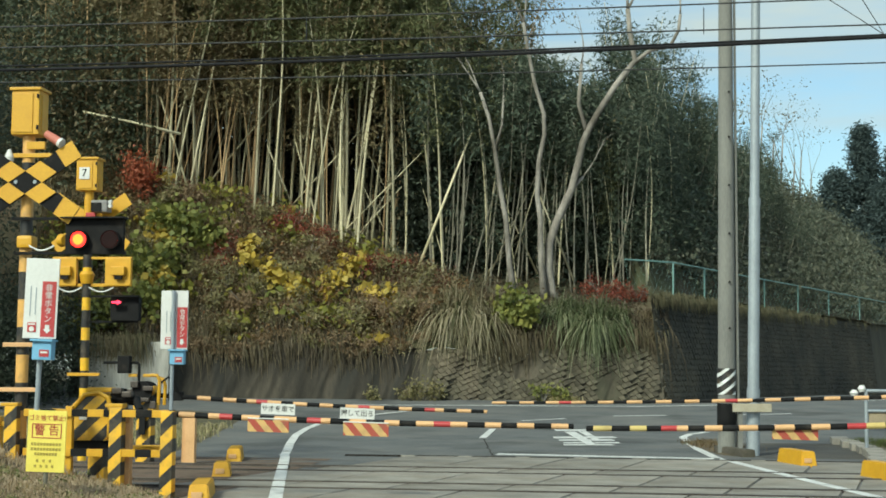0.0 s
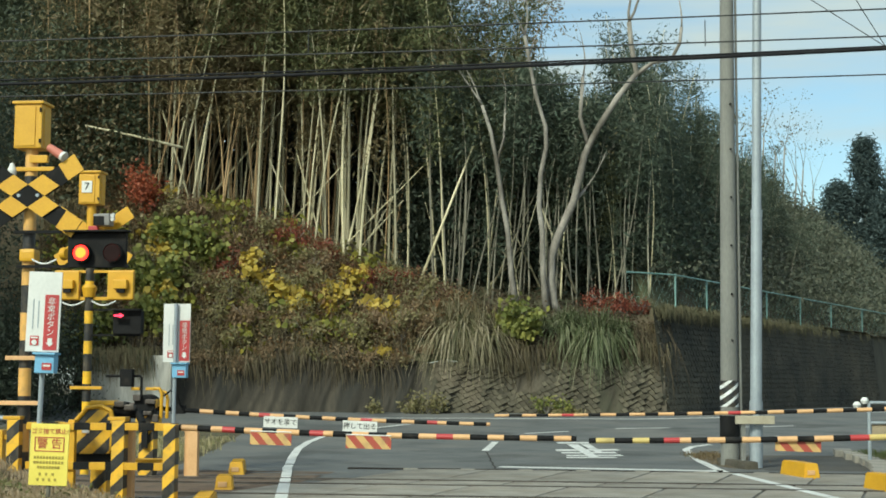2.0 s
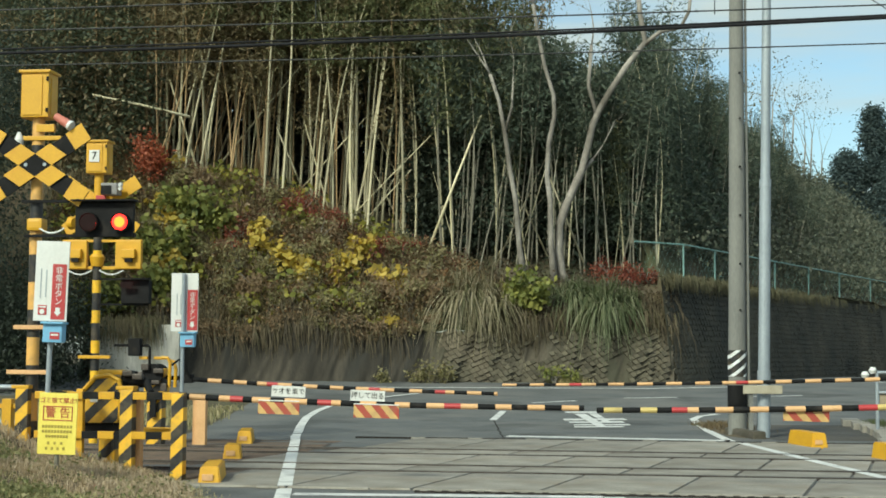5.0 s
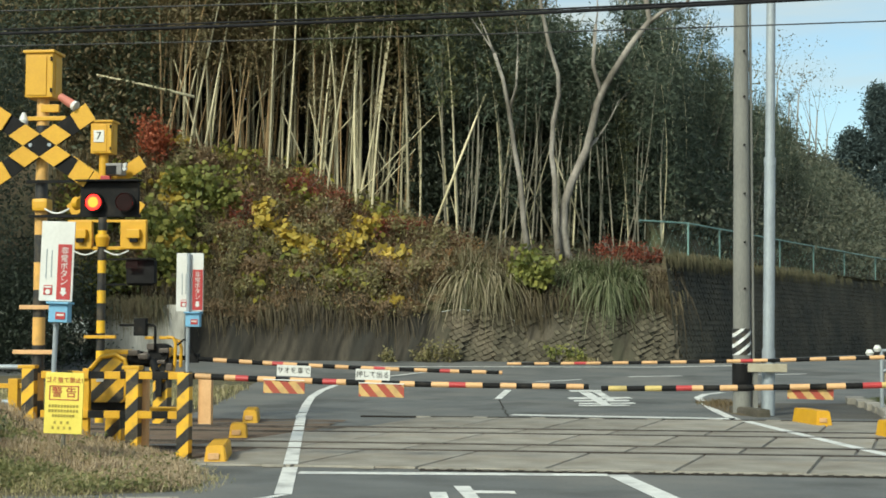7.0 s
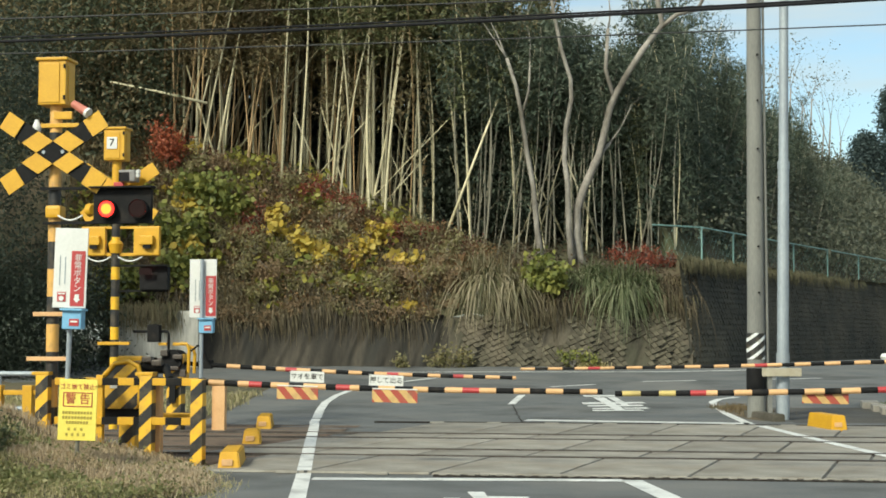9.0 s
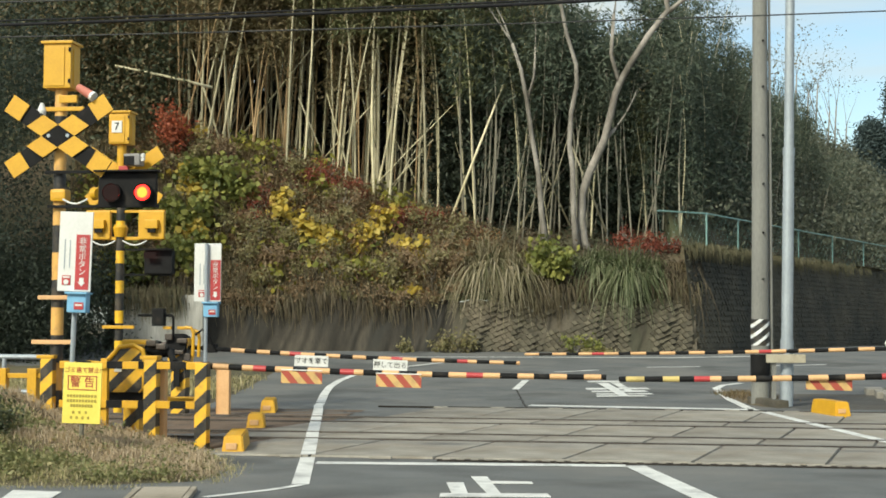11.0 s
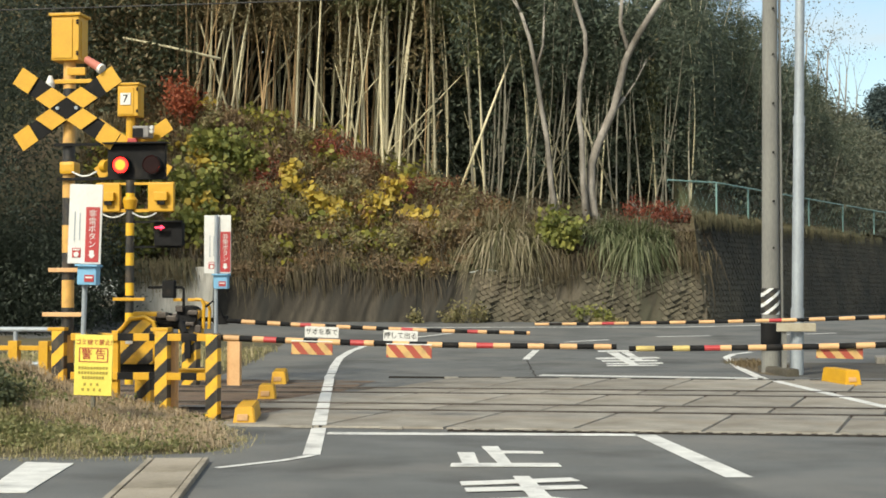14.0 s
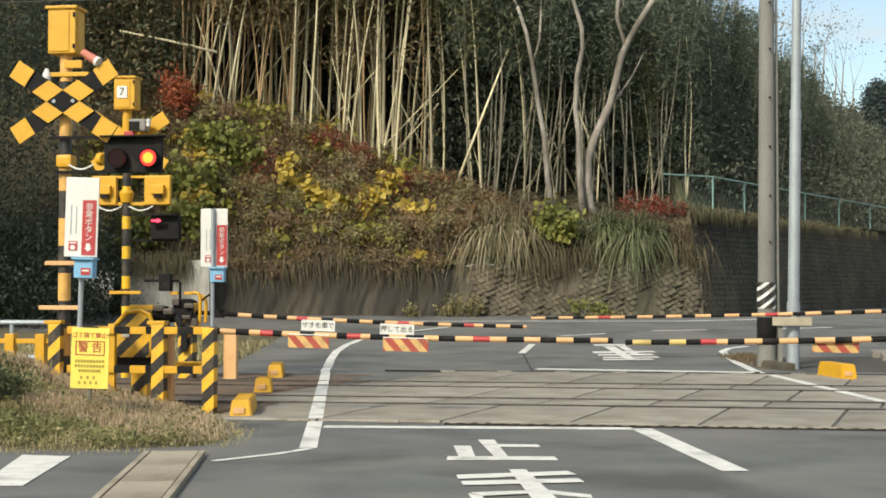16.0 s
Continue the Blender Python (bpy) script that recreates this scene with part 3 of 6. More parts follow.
FAR = pose(-4.99, 23.4, 0, 0, 0, SKEW)
fmast = thing("crossing_signal", "slender black and yellow signal mast with its back turned", "crossing signal", FAR, "crossing signals")
part("pole", tubed([(0, 0, 0), (0, 0, 4.3)], 0.068, 18), M_STRF, fmast)
part("upper_sleeve", tubed([(0, 0, 3.55), (0, 0, 4.29)], 0.074, 18), M_YEL, fmast)
fb = cabinet(fmast, 4.28, 0.34, 0.28, 0.50)
part("number_plate", boxed((-0.03, -0.158, 4.55), (0.17, 0.012, 0.19), 0.003), M_WHITE, fb, "white plate with a black numeral")
words("7", 0.17, pose(-0.03, -0.167, 4.55), M_BLK, fb)
crossbuck(fmast, 3.78, 0.12, M_YEL, M_BLK, back=True)
spk = part("speaker", boxed((0.24, -0.10, 4.02), (0.27, 0.24, 0.19), 0.03), surface("grey_plastic", (0.24, 0.23, 0.22), (0.17, 0.16, 0.155), 0.6, 5, 0.05, 40), fmast, "grey box with two small round lamps")
part("grille", boxed((0.2, -0.225, 4.0), (0.17, 0.012, 0.14), 0.003), M_BLK, spk)
for dz in (0.0, 0.06):
    part("bulb", tubed([(0.41, -0.14, 4.03 + dz), (0.41, -0.2, 4.02 + dz)], [0.035, 0.03], 12), M_WHITE, spk)
part("bracket", boxed((0.06, -0.06, 3.82), (0.16, 0.06, 0.22), 0.01), M_RED, fmast)
for x, w in ((-0.36, 0.40), (0.52, 0.42)):
    b = part("lamp_back", boxed((x, 0, 2.99), (w, 0.10, 0.45), 0.015), M_YEL, fmast, "yellow back of a lamp facing away")
    part("conduit_cover", boxed((x + 0.02, -0.09, 3.0), (0.22, 0.09, 0.14), 0.012), M_YEL, b)
    part("slot", boxed((x + 0.03, -0.1, 2.90), (0.12, 0.05, 0.07), 0.006), M_BLK, b)
part("cross_rail", boxed((0.08, 0.01, 3.21), (1.3, 0.04, 0.04), 0.004), M_YEL, fmast)
part("cross_rail", boxed((0.08, 0.01, 2.78), (1.3, 0.04, 0.05), 0.004), M_YEL, fmast)
part("joint_clamp", tubed([(0, 0, 2.8), (0, 0, 2.95), (0, 0, 3.0)], [0.09, 0.12, 0.09], 16), M_YEL, fmast)
for sgn in (-1, 1):
    part("cable_loop", tubed([(sgn * (0.06 + 0.04 * i), -0.06, 2.74 - 0.07 * math.sin(math.pi * i / 10)) for i in range(11)], 0.012, 8), M_WHITE, fmast)
part("step_bar", boxed((0.02, -0.08, 1.37), (0.52, 0.05, 0.05), 0.006), M_YEL, fmast)
for z in (2.60, 2.2):
    part("indicator_arm", boxed((0.40, 0.0, z), (0.9, 0.03, 0.03)), M_BLK, fmast)
ind = part("direction_indicator", boxed((0.66, -0.02, 2.40), (0.46, 0.14, 0.37), 0.012), M_BLK, fmast, "black box that shows a red arrow")
part("rim", boxed((0.66, -0.13, 2.60), (0.50, 0.16, 0.02)), M_BLK, ind)
arrow = part("arrow_plate", boxed((0, 0.003, 0), (0.20, 0.006, 0.10)), M_DARKLENS, fmast, "plate that carries a red arrow")
arrow.location = (0.56, -0.20, 2.50)
bm = prismed([(-0.075, 0.014), (0.02, 0.014), (0.02, 0.038), (0.085, 0.0), (0.02, -0.038), (0.02, -0.014), (-0.075, -0.014)], -0.008, -0.002)
part("arrow", bm, M_ARROW, arrow)


def button_sign(m, post_front, label):
    w, rx = (0.425, 0.125) if post_front else (0.385, 0.09)
    s = thing("emergency_sign", label, "sign", m, "emergency button signs")
    b = part("board", boxed((0, 0, 2.25), (w, 0.02, 0.91), 0.006), M_WHITE, s)
    red = part("red_field", boxed((rx, -0.013, 2.13), (0.16, 0.008, 0.63), 0.002), M_RED, b)
    words("非常ボタン", 0.092, pose(rx, -0.020, 2.19), M_WHITE, red, upright=True)
    part("arrow", prismed([(rx + u, z) for u, z in ((-.025, 1.95), (.025, 1.95), (.025, 1.90), (.045, 1.90), (0, 1.855), (-.045, 1.90), (-.025, 1.90))], -0.022, -0.018), M_WHITE, red)
    pic = part("pictogram", boxed((-0.09, -0.013, 1.92), (0.10, 0.008, 0.11), 0.002), M_RED, b)
    part("pictogram_button", tubed([(-0.09, -0.017, 1.90), (-0.09, -0.021, 1.90)], 0.03, 14), M_WHITE, pic)
    part("pictogram_bar", boxed((-0.09, -0.018, 1.955), (0.08, 0.004, 0.018)), M_WHITE, pic)
    for i, x in enumerate((-0.12, -0.06)):
        part("writing_bar", boxed((x, -0.012, 2.22), (0.012, 0.004, 0.34 - 0.03 * i)), M_STEEL, b)
    y = -0.05 if post_front else 0.06
    px = -0.01 if post_front else 0.0
    part("post", tubed([(px, y, -0.2), (px, y, 2.70 if post_front else 2.6)], 0.03, 12), M_STEEL, s)
    bx = part("button_box", boxed((0.07, -0.03, 1.66), (0.22, 0.16, 0.21), 0.012), M_BLUE, s, "light blue box with a button")
    part("roof", boxed((0.07, -0.04, 1.775), (0.26, 0.22, 0.025), 0.008), M_BLUE, bx)
    part("plate", boxed((0.10, -0.114, 1.63), (0.11, 0.008, 0.08), 0.002), M_RED, bx)
    part("plate_bar", boxed((0.10, -0.12, 1.64), (0.08, 0.004, 0.02)), M_WHITE, bx)
    return s


button_sign(pose(-4.155, 16.8, 0, 0, 1.6, SKEW + 4), False, "white and red emergency button sign over a blue box")
button_sign(pose(-3.53, 23.0, -0.02, 0, 0, SKEW + 4), True, "white and red emergency button sign behind its steel post")

wb = thing("warning_board", "yellow littering notice with red lettering on a post", "notice board", pose(-3.65, 15.3, 0, 0, 1.4, -4))
b = part("board", boxed((0, 0, 0.71), (0.40, 0.014, 0.63), 0.004), surface("notice_yellow", (0.78, 0.66, 0.13), (0.72, 0.59, 0.10), 0.4, 3, 0.02, 30), wb)
words("ゴミ捨て禁止!", 0.062, pose(0, -0.011, 0.945), M_RED, b)
for x, z, sx, sz in ((0, 0.885, 0.30, 0.008), (0, 0.745, 0.30, 0.008), (-0.15, 0.815, 0.008, 0.148), (0.15, 0.815, 0.008, 0.148)):
    part("frame_bar", boxed((x, -0.010, z), (sx, 0.006, sz)), M_RED, b)
words("警 告", 0.115, pose(0, -0.011, 0.815), M_RED, b)
M_INK = surface("ink", (0.40, 0.31, 0.05), (0.30, 0.23, 0.04), 0.6, 8, 0.0, 40)
for i, (z, w) in enumerate(((0.68, 0.32), (0.63, 0.32), (0.58, 0.24), (0.51, 0.20), (0.455, 0.24))):
    n = int(w / 0.03)
    for k in range(n):
        if i < 3 or k % 2 == 0:
            part("writing_bar", boxed((-w / 2 + 0.015 + k * w / n, -0.010, z), (0.022, 0.005, 0.028)), M_INK, b)
part("post", tubed([(0, 0.03, -0.1), (0, 0.03, 0.85)], 0.024, 12), surface("weathered_post", (0.2, 0.19, 0.15), (0.12, 0.11, 0.08), 0.8, 5, 0.2, 40), wb)

# ---- barriers ----
def banded_arm(parent, a, b, r0, r1, pattern):
    a, b = Vector(a), Vector(b)
    length = (b - a).length
    s, i = 0.0, 0
    while s < length - 0.01:
        mat, ln = pattern[i] if i < len(pattern) else pattern[1 + (i - 1) % (len(pattern) - 1)]
        e = min(length, s + ln)
        f0, f1 = s / length, e / length
        sag = lambda f: Vector((0, 0, -0.03 * math.sin(math.pi * f)))
        part("band", tubed([a.lerp(b, f0) + sag(f0), a.lerp(b, f1) + sag(f1)], [r0 + (r1 - r0) * f0, r0 + (r1 - r0) * f1], 12), mat, parent)
        s, i = e, i + 1
    return parent


O, K, R = M_ORA, M_BLK, M_RED
gate = thing("barrier_gate", "lowered orange, black and red banded barrier arm with its drive", "barrier", group="barrier gates")
banded_arm(gate, (-3.15, 17.12, 0.965), (1.93, 16.36, 0.862), 0.036, 0.03,
           [(K, 0.62), (O, .19), (K, .16), (O, .13), (R, .15), (K, .11), (O, .21), (K, .17), (O, .26), (K, .12), (R, .16), (O, .11), (K, .22), (O, .19), (K, .21), (O, .17),
            (K, .19), (O, .2), (R, .19), (O, .19), (K, .2), (O, .18), (K, .18), (O, .19), (K, .19)])
def hazard(parent, x, y, z, w):
    p = part("hazard_flag", boxed((0, 0, 0), (w, 0.014, 0.15), 0.003), M_HAZ, parent, "red and yellow striped flag board")
    p.matrix_basis = pose(x, y, z, 0, 1.2, SKEW)
    part("clip", boxed((0, -0.004, 0.078), (w, 0.02, 0.012), 0.003), M_WHITE, p)
hazard(gate, -1.50, 16.85, 0.83, 0.48)
hazard(gate, -0.385, 16.68, 0.80, 0.52)
CAB = pose(-3.62, 17.62, 0, 0, 0, SKEW)
c = part("drive_cabinet", prismed([(-0.27, 0.62), (0.2, 0.62), (0.25, 0.68), (0.25, 1.02), (0.22, 1.12), (0.12, 1.17), (0.0, 1.17), (-0.06, 1.14), (-0.27, 0.92)], -0.2, 0.2), M_STR, gate)
c.matrix_basis = CAB
p = part("cabinet_rim", tubed([(-0.27, -0.205, 0.92), (-0.06, -0.205, 1.15), (0.12, -0.205, 1.175), (0.225, -0.205, 1.12), (0.255, -0.205, 1.02), (0.25, -0.205, 0.66)], 0.028, 8), M_YEL, c)
part("tag", boxed((-0.07, -0.208, 0.90), (0.09, 0.01, 0.08), 0.003), M_WHITE, c)
part("top_cap", boxed((0.08, 0, 1.21), (0.3, 0.2, 0.06), 0.02), M_YEL, c)
part("stand", boxed((0, 0, 0.55), (0.44, 0.30, 0.14), 0.01), M_BLK, c)
part("foot", boxed((0.06, 0, 0.24), (0.2, 0.2, 0.5), 0.02), M_STR, c)
p = part("crank", tubed([(0.2, 0, 1.13), (0.5, -0.02, 1.1), (0.6, -0.15, 0.97)], [0.06, 0.05, 0.045], 10), M_BLK, c)
for x, z in ((0.3, 1.2), (0.42, 1.16), (0.36, 1.02)):
    part("linkage", boxed((x, -0.08, z), (0.12, 0.1, 0.07), 0.014), M_RAIL, c)
part("counterweight", boxed((0.35, 0.1, 1.08), (0.3, 0.16, 0.1), 0.02), M_BLK, c)

rgate = thing("barrier_gate", "lowered orange and black barrier arm reaching in from its post", "barrier", group="barrier gates")
banded_arm(rgate, (2.05, 16.22, 0.846), (7.0, 15.5, 1.0), 0.03, 0.036,
           [(K, .08), (M_KHAKI, .2), (K, .2), (M_KHAKI, .18), (K, .16), (R, .17), (O, .12), (K, .18), (O, .19), (K, .18), (O, .2), (K, .18), (O, .21), (K, .18), (O, .2), (K, .18), (R, .2)])
hazard(rgate, 4.29, 15.92, 0.825, 0.49)
part("drive_post", boxed((7.05, 15.5, 0.55), (0.3, 0.3, 1.1), 0.03), M_STR, rgate)

fgate = thing("barrier_gate", "lowered far barrier arm with white lettered boards", "barrier", group="barrier gates")
banded_arm(fgate, (-3.9, 23.42, 1.055), (1.34, 22.66, 0.85), 0.036, 0.028,
           [(K, .72), (O, .22), (K, .2), (O, .21), (K, .17), (O, .15), (R, .18), (O, .22), (K, .19), (O, .22), (K, .2), (O, .21), (K, .2), (O, .2), (R, .18), (O, .22), (K, .24), (O, .2), (K, .2), (R, .16), (O, .14), (K, .2)])
for x, txt, z in ((-1.90, "サオを車で", 0.855), (-0.66, "押して出る", 0.80)):
    p = part("lettered_board", boxed((0, 0, 0), (0.54, 0.012, 0.17), 0.003), M_WHITE, fgate, "white board with black lettering")
    p.matrix_basis = pose(x, 23.05 - 0.145 * (x + 1.9), z, 0, 2.0, SKEW)
    words(txt, 0.105, pose(0, -0.009, 0), M_BLK, p)
FC = pose(-4.02, 23.5, 0, 0, 0, SKEW)
c = part("drive_cabinet", boxed((0, 0, 0.95), (0.34, 0.30, 0.5), 0.03), M_STR, fgate, "black and yellow drive box")
c.matrix_basis = FC
part("motor_housing", tubed([(-0.02, -0.2, 1.1), (-0.02, 0.16, 1.1)], [0.17, 0.17], 18), M_BLK, c)
part("top_bar", boxed((0.05, 0, 1.36), (0.2, 0.1, 0.05), 0.01), M_YEL, c)
part("top_bar", boxed((-0.22, 0, 1.36), (0.14, 0.1, 0.05), 0.01), M_YEL, c)
part("guard_hoop", tubed([(0.12, -0.17, 1.37), (0.22, -0.17, 1.36), (0.26, -0.17, 1.28), (0.25, -0.17, 0.9)], 0.028, 8), M_YEL, c)
part("guard_hoop", tubed([(0.22, -0.12, 1.33), (0.31, -0.12, 1.30), (0.34, -0.12, 1.2), (0.33, -0.12, 0.9)], 0.028, 8), M_YEL, c)
part("counterweight", boxed((-0.36, -0.1, 0.98), (0.12, 0.2, 0.34), 0.03), M_BLK, c)
part("counterweight", boxed((-0.34, -0.12, 0.74), (0.22, 0.2, 0.18), 0.03), M_BLK, c)
part("hanger", boxed((0.0, -0.18, 0.6), (0.1, 0.05, 0.34), 0.01), M_BLK, c)
part("stand", boxed((0, 0, 0.36), (0.24, 0.24, 0.72), 0.02), M_STR, c)
for x, y, z, sx, sz in ((-0.12, -0.24, 1.22, 0.12, 0.10), (0.1, -0.24, 1.16, 0.16, 0.07), (0.02, -0.26, 0.98, 0.22, 0.06), (-0.2, -0.22, 1.06, 0.08, 0.16), (0.18, -0.22, 0.9, 0.1, 0.12)):
    part("linkage", boxed((x, y, z), (sx, 0.06, sz), 0.012), M_RAIL, c)
part("cable_loop", tubed([(0.3, -0.2, 1.25), (0.42, -0.22, 1.34), (0.52, -0.2, 1.24), (0.56, -0.15, 1.08)], 0.018, 8), M_BLK, c)
part("side_arm", tubed([(-0.72, 0, 1.56), (-0.16, 0, 1.56), (-0.13, 0, 1.53), (-0.13, 0, 1.2)], 0.022, 8), M_BLK, c)
part("obstacle_lamp", boxed((-0.36, -0.03, 1.53), (0.2, 0.14, 0.28), 0.02), M_BLK, c)
part("arm_socket", boxed((0.50, -0.05, 1.04), (0.22, 0.12, 0.14), 0.02), M_BLK, c)

frgate = thing("barrier_gate", "distant lowered barrier arm banded orange and black", "barrier", group="barrier gates")
banded_arm(frgate, (1.68, 26.9, 0.90), (9.4, 25.9, 1.10), 0.024, 0.04, [(O, .26), (K, .24), (O, .26), (K, .22), (O, .24), (R, .22), (O, .26), (K, .22), (O, .28), (K, .24), (O, .28), (K, .24), (O, .28)])
part("drive_post", boxed((9.5, 25.9, 0.6), (0.26, 0.26, 1.2), 0.03), M_STR, frgate)

# ---- fence round the drives ----
fence = thing("crossing_fence", "black and yellow striped guard fence round the barrier drive", "fence", pose(-2.64, 16.92, 0, 0, 0, SKEW))
part("post", boxed((0, 0, 0.49), (0.145, 0.15, 0.98), 0.012), M_STR, fence)
for x, w in ((-0.61, 0.15), (-1.86, 0.15)):
    q = part("post", boxed((x, 0.02, 0.52), (w, 0.15, 1.0), 0.01), M_STR, fence)
    part("cap", boxed((x - 0.02, 0.02, 1.04), (w + 0.06, 0.16, 0.04), 0.008), M_YEL, q)
part("post", boxed((-1.18, 0.03, 0.5), (0.08, 0.08, 1.05), 0.008), M_YEL, fence)
for x, y in ((-0.22, 0.75), (-0.98, 0.8), (-1.65, 0.8), (-0.55, 0.16), (-1.60, 0.14)):
    part("post", boxed((x, y, 0.5), (0.13, 0.12, 0.95), 0.01), M_STR if y > 0.5 else M_ORA, fence)
for z in (0.50, 0.95):
    for k in range(9):
        part("rail_band", boxed((-1.70 + 0.19 * k + 0.09, -0.02, z), (0.19, 0.05, 0.085), 0.006), M_BLK if k % 2 else M_YEL, fence)
for y in (0.3, 0.55):
    part("side_rail", boxed((-0.9, y + 0.2, 0.52), (1.5, 0.05, 0.07), 0.006), M_YEL, fence)

lf = thing("guard_rail", "yellow post and rail fence along the tracks", "fence", pose(-5.35, 18.3, 0.16, 0, 0, SKEW))
for k in range(6):
    part("post", boxed((0.42 - 0.36 * 1.0 * k * 1.1, 0, 0.35), (0.12, 0.12, 0.72), 0.01), M_YEL, lf)
for z in (0.28, 0.62):
    part("rail", boxed((-0.9, 0, z), (3.2, 0.05, 0.06), 0.008), M_YEL, lf)
gr = thing("pipe_rail", "galvanised pipe railing beside the tracks", "railing", pose(-6.0, 20.0, -0.05, 0, 0, SKEW))
for z in (0.55, 1.02):
    part("pipe", tubed([(-4, 0, z), (0.9, 0, z)], 0.035, 12), M_STEEL, gr)
for x in (-3.5, -1.8, 0.2):
    part("post", tubed([(x, 0, -0.2), (x, 0, 1.02)], 0.03, 12), M_STEEL, gr)

of = thing("marker_post", "faded orange square post on the far side", "post", pose(-3.24, 23.05, 0, 0, 0, SKEW))
part("post", boxed((0, 0, 0.35), (0.15, 0.12, 0.72), 0.01), M_ORA, of)
part("post_back", boxed((-0.13, 0.1, 0.36), (0.07, 0.10, 0.74), 0.01), M_ORA, of)


def kerb_block(x, y, w, d, h, turn):
    t = thing("yellow_block", "chunky yellow painted concrete edge block", "edge block", pose(x, y, 0.0, 0, 0, turn), "yellow edge blocks")
    bm = bmesh.new()
    lo = [bm.verts.new(v) for v in ((-w / 2, -d / 2, -0.02), (w / 2, -d / 2, -0.02), (w / 2, d / 2, -0.02), (-w / 2, d / 2, -0.02))]
    hi = [bm.verts.new(v) for v in ((-w / 2 + 0.03, -d / 2 + 0.05, h), (w / 2 - 0.03, -d / 2 + 0.05, h), (w / 2 - 0.03, d / 2 - 0.04, h), (-w / 2 + 0.03, d / 2 - 0.04, h))]
    bm.faces.new(hi)
    for i in range(4):
        bm.faces.new((lo[i], lo[(i + 1) % 4], hi[(i + 1) % 4], hi[i]))
    bmesh.ops.bevel(bm, geom=list(bm.edges), offset=0.015, segments=2, affect="EDGES")
    part("block", bm, M_YEL, t)
    q = part("reflector", boxed((-0.02, -d / 2 + 0.012, h * 0.42), (0.12, 0.02, 0.07), 0.006), M_ORA, t, "small orange reflector")


for x, y, d in ((-2.24, 16.88, 1.2), (-2.44, 20.45, 0.5), (-2.69, 24.3, 1.2)):
    kerb_block(x, y, 0.26, d, 0.20, 4)
for x, y in ((6.42, 23.75), (6.75, 20.4)):
    kerb_block(x, y, 0.27, 1.15, 0.25, 5)

rr = thing("pipe_rail", "pale steel pipe railing with a round cap", "railing", pose(8.5, 27.0, 0.05, 0, 0, -6))
for z in (0.75, 1.12):
    part("pipe", tubed([(0.1, 0, z), (3.2, 0, z)], 0.03, 12), M_STEEL, rr)
for x in (0.1, 1.6, 3.1):
    part("post", tubed([(x, 0, -0.1), (x, 0, 1.12)], 0.035, 12), M_STEEL, rr)
part("cap", tubed([(-0.12, -0.02, 1.02), (-0.12, -0.02, 1.08), (-0.12, -0.02, 1.14)], [0.05, 0.08, 0.04], 14), M_WHITE, rr)
part("cap", tubed([(0.02, -0.02, 1.10), (0.02, -0.02, 1.16), (0.02, -0.02, 1.22)], [0.05, 0.075, 0.04], 14), M_WHITE, rr)
part("panel", boxed((0.5, 0.03, 0.62), (0.7, 0.03, 0.22), 0.01), surface("weathered_board", (0.34, 0.28, 0.19), (0.22, 0.18, 0.12), 0.8, 4, 0.2, 40), rr)

# ---- poles and wires ----
pole = thing("utility_pole", "tall tapering grey concrete utility pole with bolt holes", "utility pole", pose(6.01, 27.0, 0, 0, 0.25, 0))
part("shaft", tubed([(0, 0, -0.3), (0, 0, 7.5), (0, 0, 13)], [0.168, 0.133, 0.105], 24), M_POLE, pole)
part("sleeve", tubed([(-0.005, 0, 1.08), (-0.005, 0, 1.56)], 0.17, 24), M_WARN, pole, "black and white striped sleeve")
part("sleeve", tubed([(-0.005, 0, 0.42), (-0.005, 0, 0.92)], 0.174, 24), M_BLK, pole)
part("riser_pipe", tubed([(0.215, 0.02, 0), (0.175, 0.02, 7.5), (0.15, 0.02, 13)], [0.036, 0.024, 0.02], 10), M_POLE, pole)
for z in (2.3, 3.15, 4.05, 4.95, 5.85, 6.7):
    part("step_bolt", tubed([(0.02, -0.15 - 0.0, z), (0.02, -0.19, z)], 0.02, 8), M_BLK, pole)
pole2 = thing("lamp_post", "slim pale galvanised steel post", "steel post", pose(6.345, 26.4, 0, 0, 0.9, 0))
part("shaft", tubed([(0, 0, -0.1), (0, 0, 4.6), (0, 0, 4.62), (0, 0, 12)], [0.105, 0.10, 0.088, 0.07], 20), M_STEEL, pole2)
part("ring", tubed([(0, 0, 4.52), (0, 0, 4.66)], 0.108, 20), M_STEEL, pole2)
part("lower_sleeve", tubed([(0, 0, -0.05), (0, 0, 1.2)], 0.118, 20), M_STEEL, pole2)
gb = thing("guard_beam", "beige steel beam fixed between the two poles", "guard beam", pose(6.29, 26.2, 0.0))
part("beam", boxed((0, 0, 0.86), (0.70, 0.06, 0.15), 0.015), surface("beige_steel", (0.42, 0.38, 0.29), (0.32, 0.28, 0.2), 0.6, 5, 0.1, 40), gb)
part("leg", boxed((-0.2, 0.05, 0.4), (0.07, 0.07, 0.8), 0.008), M_POLE, gb)
M_MOSSY_FOOT = surface("dark_footing", (0.13, 0.115, 0.09), (0.06, 0.052, 0.04), 0.95, 3, 0.6, 30, dirt=(0.05, 0.045, 0.03), dirt_at=0.52)
foot = thing("concrete_footing", "low weathered concrete footing at the pole", "footing", pose(6.05, 26.6, 0, 0, 0, 8))
part("lump", boxed((0, 0, 0.03), (0.24, 1.5, 0.22), 0.06), M_MOSSY_FOOT, foot)


